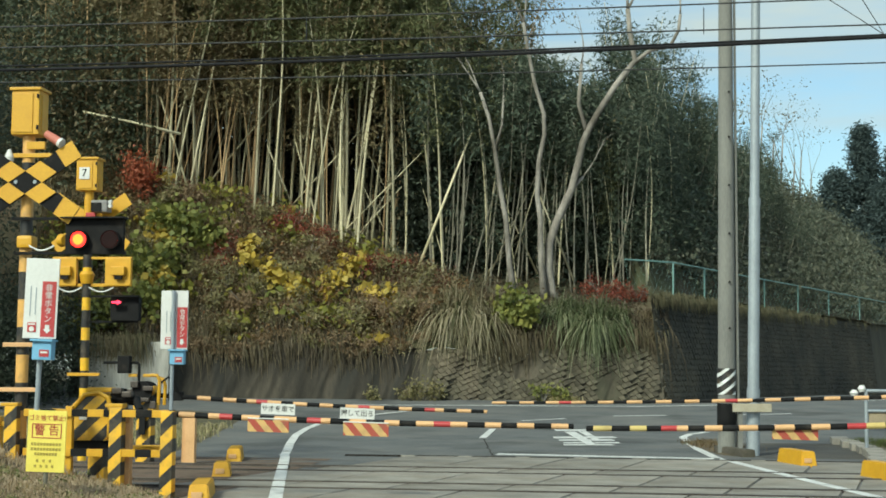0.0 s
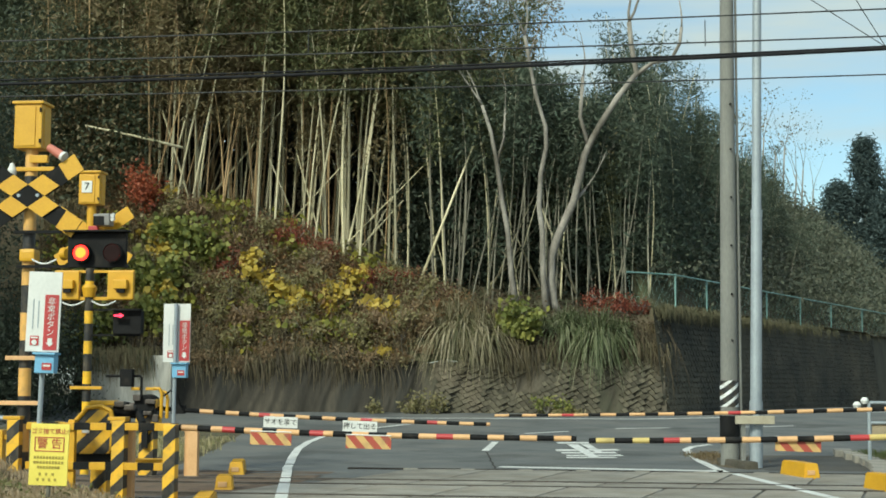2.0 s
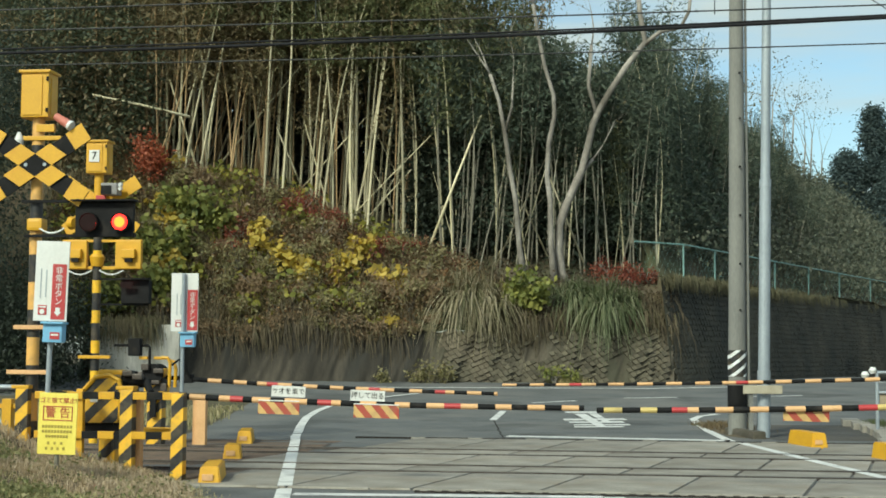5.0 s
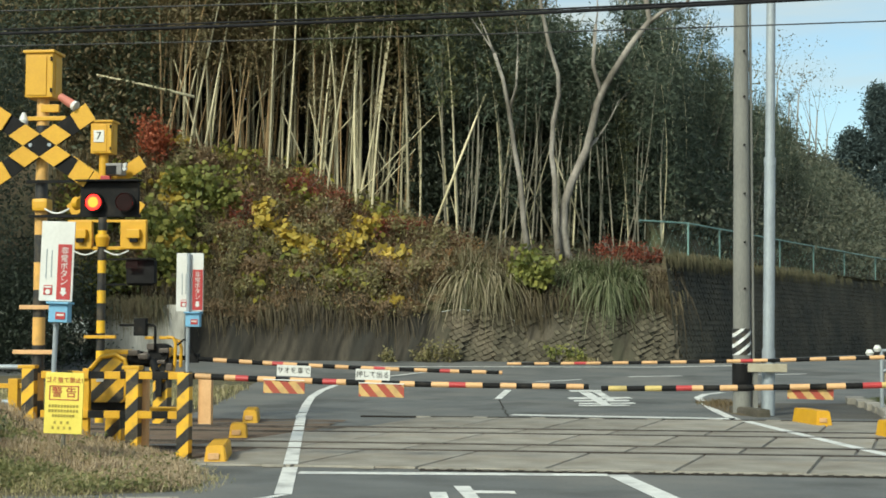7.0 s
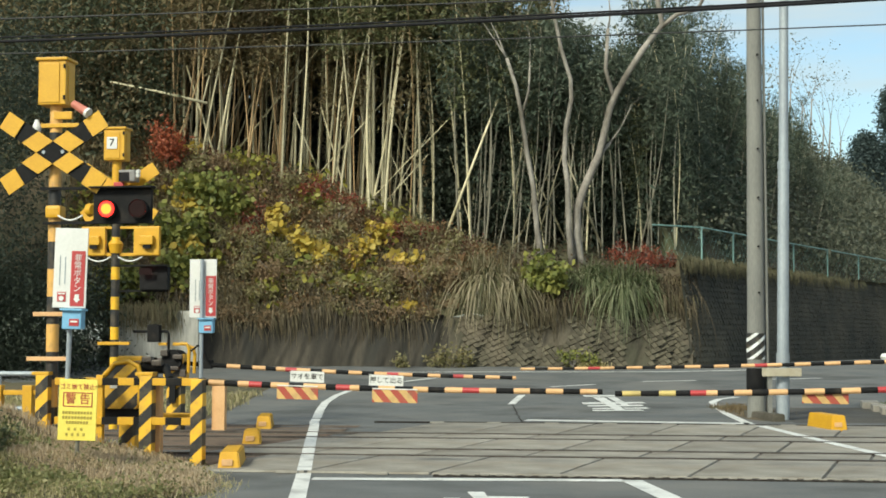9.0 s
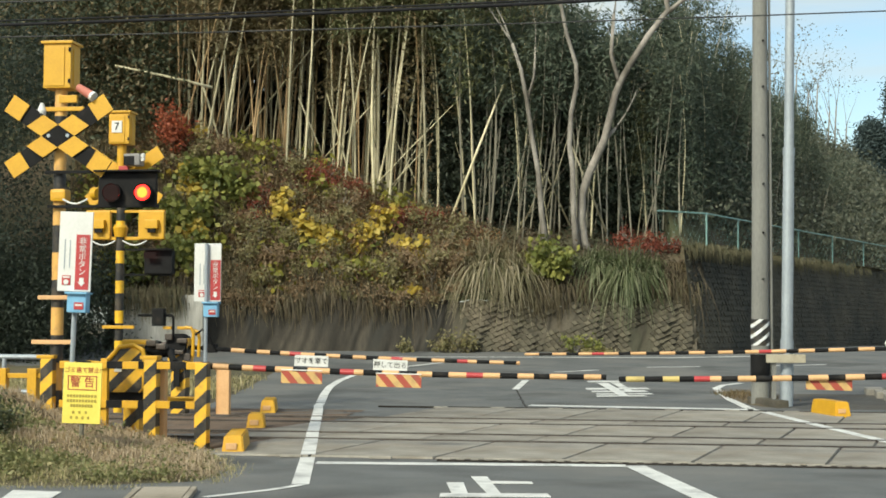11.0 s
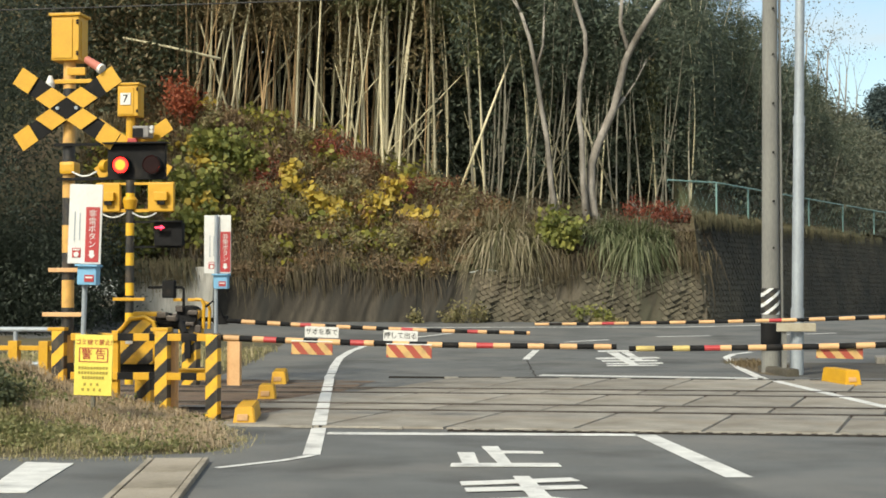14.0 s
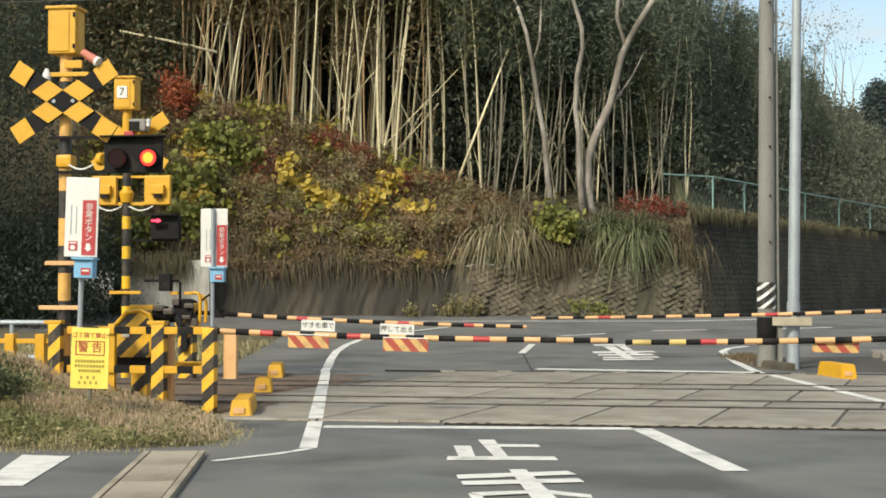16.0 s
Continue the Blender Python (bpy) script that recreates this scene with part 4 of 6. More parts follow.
def wire(name, v, z, slope, label):
    """A wire along the tracks, v metres beyond the first rail."""
    pts = [(u, v, z + slope * u + 0.0006 * u * u) for u in span(-60, 60, 60)]
    ob = tagged(part(name, tubed(pts, 0.010, 6), M_WIRE, smooth=True), label, "overhead wire", "overhead wires")
    ob.matrix_basis = TRACK
    return ob


wire("contact_wire", 0.5, 5.71, 0.008, "thin contact wire over the near track")
wire("messenger_wire", 0.5, 6.02, 0.014, "thin messenger wire over the near track")
wire("contact_wire", 3.65, 5.885, 0.0075, "thin contact wire over the far track")
# the black cables cross at a slant, nearer on the right
for dz, r in ((0.0, 0.021), (0.05, 0.011)):
    A, B = Vector((-4.0, 18.5, 5.265 + dz)), Vector((5.1, 15.5, 5.105 + dz * 0.5))
    pts = [A + (B - A) * (-2.5 + 6 * i / 60) + Vector((0, 0, 0.10 * (-2.5 + 6 * i / 60) * (-3.5 + 6 * i / 60))) for i in range(61)]
    tagged(part("overhead_cable", tubed(pts, r, 8), M_CABLE, smooth=True), "black cable slung over the crossing", "overhead cable", "overhead wires")
for x in (-1.35, 3.72):
    p = part("hanger", tubed([(x, 0.5, 5.70), (x, 0.5, 6.03)], 0.007, 6), M_WIRE)
    p.matrix_basis = TRACK
    tagged(p, "thin dropper between the two wires", "wire dropper", "wire droppers")
for a, b in (((5.99, 27, 9.8), (18.4, 22.6, 0)), ((5.99, 27, 12.9), (12.7, 24.6, 0))):
    tagged(part("guy_wire", tubed([a, b], 0.009, 6), M_WIRE), "thin slanting stay wire against the sky", "stay wire", "stay wires")

# ---- retaining wall and hill ----
def wall_top(x):
    return 2.15 + 0.55 * noise.noise((x * 0.45, 3, 0)) + 0.25 * noise.noise((x * 1.7, 3, 0))


def foot_y(x):
    """The line of the wall's foot, bending back to the right."""
    return 45.6 if x < 8.2 else 45.6 + (x - 8.2) * 1.62


def crest(x):
    """Height of the ledge where the bamboo stands, falling to the right."""
    return float(np.interp(x, [-46, -14, -9, -5.7, -3.4, -2.0, 0, 1.3, 5, 8.2], [9.5, 8.6, 7.7, 7.0, 6.25, 5.4, 4.95, 4.45, 4.3, 4.1]))


def hill(x, y):
    t = y - foot_y(x) - 0.5
    if x >= 8.2:
        z = 3.95 + float(np.interp(x, [14, 20, 26, 32], [0.72, 0.66, 0.54, 0.44])) * max(0.0, min(t, 15) - 3.2) + 0.06 * max(0.0, t - 14)
        return z + 0.25 * noise.noise((x * 0.5, y * 0.5, 0))
    a = wall_top(x)
    k = min(1.0, max(0.0, t / 4.2))
    z = a + (crest(x) - a) * (k ** (0.85 - 0.47 * ease((x + 0.8) / 1.6)))
    z += 0.30 * max(0.0, t - 4.2) - 0.003 * max(0.0, t - 4.2) ** 2 * (1 if t < 44 else 0) - (4.8 if t >= 44 else 0)
    return z + (0.28 * noise.noise((x * 0.7, y * 0.7, 0)) + 0.1 * noise.noise((x * 2.1, y * 2.1, 5))) * min(1, t / 1.0 + 0.2)


vs, fs = [], []
xs = span(-46, 8.19, 110) + span(8.21, 45, 50)
ts = span(0, 8, 32) + span(8, 44, 24)[1:]
for x in xs:
    for t in ts:
        y = foot_y(x) + 0.5 + t
        vs.append((x, y, hill(x, y)))
for i in range(len(xs) - 1):
    for j in range(len(ts) - 1):
        k = i * len(ts) + j
        fs.append((k, k + len(ts), k + len(ts) + 1, k + 1))
tagged(raw("hillside", vs, fs, M_HILL, smooth=True), "steep leaf-littered hillside under bamboo", "hillside", kind="structure")

M_WALL = surface("dark_streaked_concrete", (0.048, 0.041, 0.031), (0.019, 0.017, 0.013), 0.95, 1.8, 0.7, 22, stretch=(1.8, 1, 0.22), dirt=(0.085, 0.072, 0.054), dirt_at=0.60, stain=(0.02, 0.02, 0.017))
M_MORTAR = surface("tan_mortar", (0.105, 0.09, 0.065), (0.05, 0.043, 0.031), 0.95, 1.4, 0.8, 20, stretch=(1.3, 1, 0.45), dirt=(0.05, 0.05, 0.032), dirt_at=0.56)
M_BLOCK = surface("mossy_block", (0.165, 0.138, 0.097), (0.07, 0.06, 0.042), 0.95, 1.1, 0.9, 20, vary=0.35, dirt=(0.06, 0.057, 0.038), dirt_at=0.5, stain=(0.045, 0.042, 0.03))
wall = thing("wall_left", "mossy streaked retaining wall of slanting concrete blocks", "retaining wall", kind="structure")
# the stretch left of x = 0.6 takes the darker, streaked material
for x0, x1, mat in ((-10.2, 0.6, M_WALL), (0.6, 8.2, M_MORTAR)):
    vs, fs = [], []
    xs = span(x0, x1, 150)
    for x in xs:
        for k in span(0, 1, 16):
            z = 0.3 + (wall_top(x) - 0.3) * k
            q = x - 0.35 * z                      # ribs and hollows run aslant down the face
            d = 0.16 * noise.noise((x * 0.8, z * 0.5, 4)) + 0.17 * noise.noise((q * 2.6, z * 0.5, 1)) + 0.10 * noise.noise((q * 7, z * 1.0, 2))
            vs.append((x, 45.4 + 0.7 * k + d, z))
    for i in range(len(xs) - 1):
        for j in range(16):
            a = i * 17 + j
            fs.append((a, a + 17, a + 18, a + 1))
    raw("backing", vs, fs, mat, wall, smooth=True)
# pale concrete raised further: the light on this end is put into the colour
part("wall_end", boxed((-8.35, 45.35, 1.3), (2.6, 0.5, 2.0), 0.06), surface("pale_streaked_concrete", (0.66, 0.63, 0.56), (0.36, 0.34, 0.29), 0.9, 1.5, 0.3, 12, stretch=(1.5, 1, 0.2), dirt=(0.1, 0.095, 0.08), dirt_at=0.55), wall, "pale streaked end of the wall")
# moss tones darkened further: the shade on this wall is put into the colour
M_MOSS = surface("shaded_moss", (0.10, 0.092, 0.066), (0.05, 0.047, 0.036), 0.95, 0.8, 0.7, 12, stretch=(1.4, 1, 0.3), dirt=(0.11, 0.10, 0.06), dirt_at=0.62)
M_MOSSB = surface("shaded_moss_block", (0.125, 0.11, 0.076), (0.045, 0.042, 0.032), 0.95, 0.5, 0.6, 18, dirt=(0.028, 0.029, 0.024), dirt_at=0.48)
rwall = thing("wall_right", "mossy retaining wall of slanting blocks bending away, toned for shade", "retaining wall", kind="structure")
W0, W1 = Vector((8.2, 45.6, 0)), Vector((30, 80.9, 0))
wd = (W1 - W0).normalized()
wn_ = Vector((-wd.y, wd.x, 0))
L = (W1 - W0).length
vs, fs = [], []
for i in range(61):
    p = W0 + wd * (L * i / 60)
    for z, o in ((0.2, 0.0), (3.95, 0.45), (3.97, 0.9)):
        q = p + wn_ * o
        vs.append((q.x, q.y, z))
for i in range(60):
    for j in range(2):
        a = i * 3 + j
        fs.append((a, a + 3, a + 4, a + 1))
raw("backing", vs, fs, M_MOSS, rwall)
# slanting blocks, proud of the mortar
bm = bmesh.new()
q = [(-0.20, 0.05), (-0.035, -0.15), (0.20, -0.05), (0.035, 0.15)]
lo = [bm.verts.new((x, 0.03, z)) for x, z in q]
hi = [bm.verts.new((x * 0.93, -0.035, z * 0.93)) for x, z in q]
bm.faces.new(hi)
for i in range(4):
    bm.faces.new((lo[i], lo[(i + 1) % 4], hi[(i + 1) % 4], hi[i]))
bmesh.ops.recalc_face_normals(bm, faces=bm.faces)
dia = bpy.data.meshes.new("block")
bm.to_mesh(dia)
bm.free()
dia.materials.append(M_BLOCK)
rngb = random.Random(5)
G = 0.62
spots = []
for r in range(-50, 40):
    for c in range(0, 60):
        # the courses run aslant in both directions
        x = 0.9 + G * (0.165 * r + 0.235 * c)
        z = 0.5 + G * (-0.20 * r + 0.10 * c)
        if 0.9 < x < 8.05 and 0.5 < z < wall_top(x) - 0.05 and noise.noise((x * 0.7, z * 0.9, 9)) > -0.42:
            spots.append((x, z))
spots.sort(key=lambda p: abs(p[0] - 5.2))
vs, fs = [], []
for n, (x, z) in enumerate(spots):
    k = (z - 0.3) / (wall_top(x) - 0.3)
    q = x - 0.35 * z
    d = 0.16 * noise.noise((x * 0.8, z * 0.5, 4)) + 0.17 * noise.noise((q * 2.6, z * 0.5, 1)) + 0.10 * noise.noise((q * 7, z * 1.0, 2))
    m = pose(x, 45.39 + 0.7 * k + d + rngb.uniform(-0.03, 0.025), z, -20 + rngb.uniform(-14, 14), rngb.uniform(-7, 7), rngb.uniform(-14, 14)) @ Matrix.Diagonal((G, 1, G, 1))
    if n < 298:
        b = new("block", dia)
        b.parent = wall
        b.matrix_basis = m
    else:
        k = len(vs)
        vs += [m @ v.co for v in dia.vertices]
        fs += [tuple(k + i for i in f.vertices) for f in dia.polygons]
if vs:
    tagged(raw("blocks", vs, fs, M_BLOCK, wall), kind="stuff")
vs, fs = [], []
ang = math.degrees(math.atan2(wd.y, wd.x))
for r in range(19):
    for c in range(100):
        s = 0.25 + c * 0.27 + (0.135 if r % 2 else 0) + rngb.uniform(-0.02, 0.02)
        z = 0.62 + r * 0.175
        if z > 3.8:
            continue
        p = W0 + wd * s + wn_ * (0.45 * (z - 0.2) / 3.75 - 0.03)
        m = Matrix.Translation((p.x, p.y, z)) @ pose(0, 0, 0, -7 + rngb.uniform(-5, 5), rngb.uniform(-6, 6), ang + rngb.uniform(-5, 5)) @ Matrix.Diagonal((0.8, 1, 0.8, 1))
        k = len(vs)
        vs += [m @ v.co for v in dia.vertices]
        fs += [tuple(k + i for i in f.vertices) for f in dia.polygons]
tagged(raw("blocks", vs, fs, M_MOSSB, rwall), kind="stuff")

# green mesh fence along the top of the wall
gf = thing("wire_fence", "green steel fence along the wall top", "fence")
FP = [Vector((x, 46.2 + 1.62 * (x - 7.6), 0)) for x in (9.05, 10.63, 12.26, 14.17, 16.53, 18.98, 21.8, 24.8)]
FP.insert(0, Vector((7.25, 47.4, 0)))
for p in FP[1:]:
    z = 3.95
    part("post", tubed([(p.x, p.y, z - 0.5), (p.x, p.y, z + 1.2)], 0.032, 8), M_FENCE, gf)
for a, b in zip(FP, FP[1:]):
    part("top_rail", tubed([(a.x, a.y, 5.15), (b.x, b.y, 5.15)], 0.028, 8), M_FENCE, gf)
    bm = bmesh.new()
    for k in range(1, 9):
        for s in (0, 1):
            t0, t1 = k / 9, min(1, max(0, k / 9 + (0.3 if s else -0.3)))
            pa, pb = a.lerp(b, t0), a.lerp(b, t1)
            tube(bm, [(pa.x, pa.y, 4.0), (pb.x, pb.y, 5.12)], 0.0022, 3)
    part("wire_mesh", bm, M_FENCE, gf)


# ---- plants ----
def leaves(rng, centres, per, spread, size, aspect=0.28, droop=0.5):
    """Small pointed leaves, each folded a little, round centres; returns vertices and faces."""
    c = np.repeat(np.asarray(centres, float), per, axis=0)
    n = len(c)
    off = rng.normal(size=(n, 3)) * np.asarray(spread)
    p = c + off
    a = rng.uniform(0, 2 * np.pi, n)
    el = rng.normal(-droop, 0.5, n)
    d = np.stack([np.cos(a) * np.cos(el), np.sin(a) * np.cos(el), np.sin(el)], 1)
    s = np.cross(d, rng.normal(size=(n, 3)))
    s /= np.linalg.norm(s, axis=1, keepdims=True) + 1e-6
    ln = size * rng.uniform(0.6, 1.4, n)[:, None]
    v = np.empty((n, 4, 3))
    v[:, 0] = p
    v[:, 1] = p + d * ln * 0.45 + s * ln * aspect
    v[:, 2] = p + d * ln
    v[:, 3] = p + d * ln * 0.45 - s * ln * aspect
    return v.reshape(-1, 3), np.arange(n * 4).reshape(-1, 4)


def quads(name, v, f, material, parent=None):
    me = bpy.data.meshes.new(name)
    n = len(f)
    me.vertices.add(len(v))
    me.vertices.foreach_set("co", np.asarray(v, np.float32).ravel())
    me.loops.add(n * 4)
    me.loops.foreach_set("vertex_index", np.asarray(f, np.int32).ravel())
    me.polygons.add(n)
    me.polygons.foreach_set("loop_start", np.arange(0, n * 4, 4, dtype=np.int32))
    me.update(calc_edges=True)
    me.materials.append(material)
    ob = new(name, me)
    ob.parent = parent
    return ob


def blades(rng, roots, per, length, width, arch, spread):
    """Arching grass blades of two segments from roots."""
    c = np.repeat(np.asarray(roots, float), per, axis=0)
    n = len(c)
    p = c + rng.normal(size=(n, 3)) * np.array([spread, spread, 0.01])
    a = rng.uniform(0, 2 * np.pi, n)
    h = np.stack([np.cos(a), np.sin(a), np.zeros(n)], 1)
    s = np.stack([-np.sin(a), np.cos(a), np.zeros(n)], 1)
    ln = length * rng.uniform(0.5, 1.25, n)[:, None]
    k = rng.uniform(0.3, 1.0, n)[:, None] * arch
    up = np.array([0, 0, 1.0])
    m = p + up * ln * 0.55 + h * ln * 0.18 * k
    e = m + h * ln * 0.4 * k + up * ln * (0.35 - 0.6 * k)
    w = s * width / 2
    v = np.stack([p - w, p + w, m + w * 0.8, m - w * 0.8, e + w * 0.15, e - w * 0.15], 1).reshape(-1, 3)
    i = np.arange(n)[:, None] * 6
    f = np.concatenate([i + np.array([[0, 1, 2, 3]]), i + np.array([[3, 2, 4, 5]])])
    return v, f


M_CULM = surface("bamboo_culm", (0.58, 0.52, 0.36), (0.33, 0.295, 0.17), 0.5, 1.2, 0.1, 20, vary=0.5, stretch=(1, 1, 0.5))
# darker copy of the culm: shade from the foliage above is put into it
M_CULM_SHADE = surface("shade_toned_bamboo_culm", (0.30, 0.278, 0.215), (0.165, 0.152, 0.108), 0.5, 1.2, 0.1, 20, vary=0.4, stretch=(1, 1, 0.5))
M_CULMB = surface("dead_bamboo_culm", (0.42, 0.29, 0.14), (0.22, 0.14, 0.07), 0.6, 1.2, 0.1, 20, vary=0.3, stretch=(1, 1, 0.5))
M_BARK = surface("grey_bark", (0.40, 0.37, 0.325), (0.20, 0.18, 0.155), 0.9, 2.6, 0.6, 22, stretch=(1, 1, 0.45), dirt=(0.10, 0.088, 0.07), dirt_at=0.5)
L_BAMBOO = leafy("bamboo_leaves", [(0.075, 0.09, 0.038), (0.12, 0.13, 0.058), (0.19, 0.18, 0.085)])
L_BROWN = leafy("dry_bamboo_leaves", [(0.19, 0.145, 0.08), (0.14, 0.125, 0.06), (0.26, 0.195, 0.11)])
# cooler, darker copy of the bamboo leaves, with shade and haze in the colour
L_SHADE = leafy("shade_tinted_bamboo_leaves", [(0.055, 0.078, 0.055), (0.085, 0.108, 0.075), (0.13, 0.145, 0.10)])
# low leaf tones; in the grove they put its inner shade into the colour
L_DARK = leafy("dull_and_shade_leaves", [(0.045, 0.058, 0.036), (0.07, 0.084, 0.048), (0.10, 0.112, 0.064)])
L_WOOD = leafy("wood_and_shade_leaves", [(0.025, 0.034, 0.024), (0.038, 0.05, 0.034), (0.056, 0.068, 0.046)])
L_GREEN = leafy("green_leaves", [(0.12, 0.145, 0.042), (0.20, 0.215, 0.06), (0.32, 0.31, 0.085)])
L_YELLOW = leafy("yellow_leaves", [(0.54, 0.385, 0.065), (0.44, 0.35, 0.075), (0.62, 0.46, 0.12)])
L_RED = leafy("red_leaves", [(0.21, 0.05, 0.035), (0.28, 0.085, 0.05), (0.15, 0.042, 0.034)])
L_DRY = leafy("dry_grass", [(0.20, 0.145, 0.075), (0.13, 0.095, 0.05), (0.27, 0.20, 0.11)])
L_REED = leafy("reed_grass", [(0.09, 0.095, 0.045), (0.17, 0.155, 0.085), (0.28, 0.24, 0.15), (0.46, 0.40, 0.28)])
L_GRASS = leafy("short_grass", [(0.24, 0.24, 0.10), (0.40, 0.35, 0.17), (0.58, 0.49, 0.31)])
rng = np.random.default_rng(7)
rnd = random.Random(11)


def bamboo(height, r, bare, n_leaf, bend, culm_mat, leaf_mat, label):
    """A bamboo: a jointed culm that leans over at its tip, with leafy side twigs."""
    t = thing("bamboo", label, "bamboo", group="bamboo grove")
    pts, rad = [], []
    n = int(height / 0.45)
    for i in range(n + 1):
        k = i / n
        pts.append((bend * k ** 2.5 * height * 0.25, 0.05 * math.sin(k * 7 + bend * 9), height * k))
        rad.append(r * (1 - 0.75 * k))
    bm = tubed(pts, rad, 7)
    for i in range(1, n):
        x, y, z = pts[i]
        tube(bm, [(x, y, z - 0.012), (x, y, z + 0.012)], rad[i] * 1.16, 7)
    part("culm", bm, culm_mat, t, smooth=True)
    cs = []
    for i in range(n_leaf // 24):
        k = bare + (1 - bare) * (i + 0.5) / (n_leaf // 24)
        a = rnd.uniform(0, 6.28)
        d = rnd.uniform(0.1, 1.15) * (1.15 - 0.55 * k)
        j = min(n, int(k * n))
        cs.append((pts[j][0] + math.cos(a) * d, pts[j][1] + math.sin(a) * d, pts[j][2] + rnd.uniform(-0.3, 0.3)))
    v, f = leaves(rng, cs, 24, (0.26, 0.26, 0.2), 0.22, 0.12, 0.5)
    quads("foliage", v, f, leaf_mat, t)
    return t


KINDS = [bamboo(13, 0.050, 0.52, 1500, 0.5, M_CULM, L_BAMBOO, "tall pale bamboo with a bare lower culm"),
         bamboo(12, 0.043, 0.50, 1300, -0.6, M_CULM, L_BAMBOO, "tall pale bamboo bending at its leafy tip"),
         bamboo(14, 0.058, 0.55, 1600, 0.25, M_CULM, L_BAMBOO, "tall thick pale bamboo"),
         bamboo(11, 0.035, 0.40, 1000, 0.7, M_CULMB, L_BROWN, "thin brown bamboo with dry leaves"),
         bamboo(10, 0.030, 0.38, 900, -0.5, M_CULMB, L_BROWN, "thin dry bamboo leaning in the thicket"),
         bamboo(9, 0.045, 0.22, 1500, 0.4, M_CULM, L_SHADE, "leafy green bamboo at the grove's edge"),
         bamboo(8.0, 0.036, 0.66, 560, 0.5, M_CULM_SHADE, L_SHADE, "slender pale bamboo, darkened in colour for the shade")]
GROVE = []


def plant(k, x, y, lean=0.0, lean2=0.0, scale=1.0):
    m = pose(x, y, hill(x, y) - 0.1, lean2, lean, 0) @ pose(0, 0, 0, 0, 0, rnd.uniform(0, 360))
    GROVE.append((y - (foot_y(x) if x > 8.2 else 45.6), k, m, scale))


def ledge(x, back):
    return foot_y(min(x, 8.2)) + 4.7 + back


for i in range(190):
    x = rnd.uniform(-13, 1.4)
    y = ledge(x, abs(rnd.gauss(0, 1)) * 4.5)
    k = rnd.choice((3, 4, 3, 4, 0, 1)) if x < -5 else rnd.choice((0, 1, 2, 0, 2, 4))
    if x < -9.2 and rnd.random() < 0.7:
        continue
    plant(k, x, y, rnd.gauss(1.5, 3.2) * (2.6 if rnd.random() < (0.22 if x < -5 else 0.06) else 0.9), rnd.gauss(0, 2.5), rnd.uniform(0.75, 1.15))
for i in range(90):
    x = rnd.uniform(-10, 4)
    plant(rnd.choice((3, 4, 0, 1)), x, ledge(x, rnd.uniform(2.5, 8)), rnd.gauss(1, 4), rnd.gauss(0, 2), rnd.uniform(0.8, 1.1))
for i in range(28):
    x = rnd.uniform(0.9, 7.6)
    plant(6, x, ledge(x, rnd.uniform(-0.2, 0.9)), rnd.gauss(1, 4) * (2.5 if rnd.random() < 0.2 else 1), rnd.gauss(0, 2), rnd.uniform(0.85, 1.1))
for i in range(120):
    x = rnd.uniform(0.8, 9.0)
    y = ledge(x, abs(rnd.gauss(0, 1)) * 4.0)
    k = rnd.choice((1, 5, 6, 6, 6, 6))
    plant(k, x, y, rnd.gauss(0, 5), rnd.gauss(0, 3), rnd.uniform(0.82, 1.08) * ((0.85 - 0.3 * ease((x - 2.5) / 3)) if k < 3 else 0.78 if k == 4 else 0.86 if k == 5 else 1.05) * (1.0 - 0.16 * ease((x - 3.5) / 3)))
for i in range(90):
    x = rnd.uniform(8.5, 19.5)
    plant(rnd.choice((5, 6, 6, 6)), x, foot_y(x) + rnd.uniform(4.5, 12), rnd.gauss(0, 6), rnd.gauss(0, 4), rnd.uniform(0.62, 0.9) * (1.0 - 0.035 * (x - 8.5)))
# the foremost bamboos are things; those behind are one grove
GROVE.sort(key=lambda g: g[0])
first, behind = {}, []
for i, (_, k, m, s) in enumerate(GROVE):
    if k not in first:
        first[k] = KINDS[k]
        KINDS[k].matrix_basis = m @ Matrix.Diagonal((s, s, s, 1))
    elif i < 299:
        copy_thing(KINDS[k], m).scale = (s, s, s)
    else:
        behind.append((k, m @ Matrix.Diagonal((s, s, s, 1))))
for index, name, label in ((0, "grove_culms", "crowded bamboo culms deeper in the grove"), (1, "grove_foliage", "bamboo foliage deeper in the grove")):
    for mat in (M_CULM, M_CULM_SHADE, M_CULMB, L_BAMBOO, L_SHADE, L_BROWN):
        vs, fs, n = [], [], 0
        for k, m in behind:
            src = KINDS[k].children[index].data
            if src.materials[0] != mat:
                continue
            co = np.empty(len(src.vertices) * 3)
            src.vertices.foreach_get("co", co)
            mm = np.array(m)
            vs.append(co.reshape(-1, 3) @ mm[:3, :3].T + mm[:3, 3])
            fs += [tuple(n + i for i in f.vertices) for f in src.polygons]
            n += len(src.vertices)
        if vs:
            tagged(raw(name, np.concatenate(vs).tolist(), fs, mat, smooth=index == 0), label, "bamboo", kind="stuff")


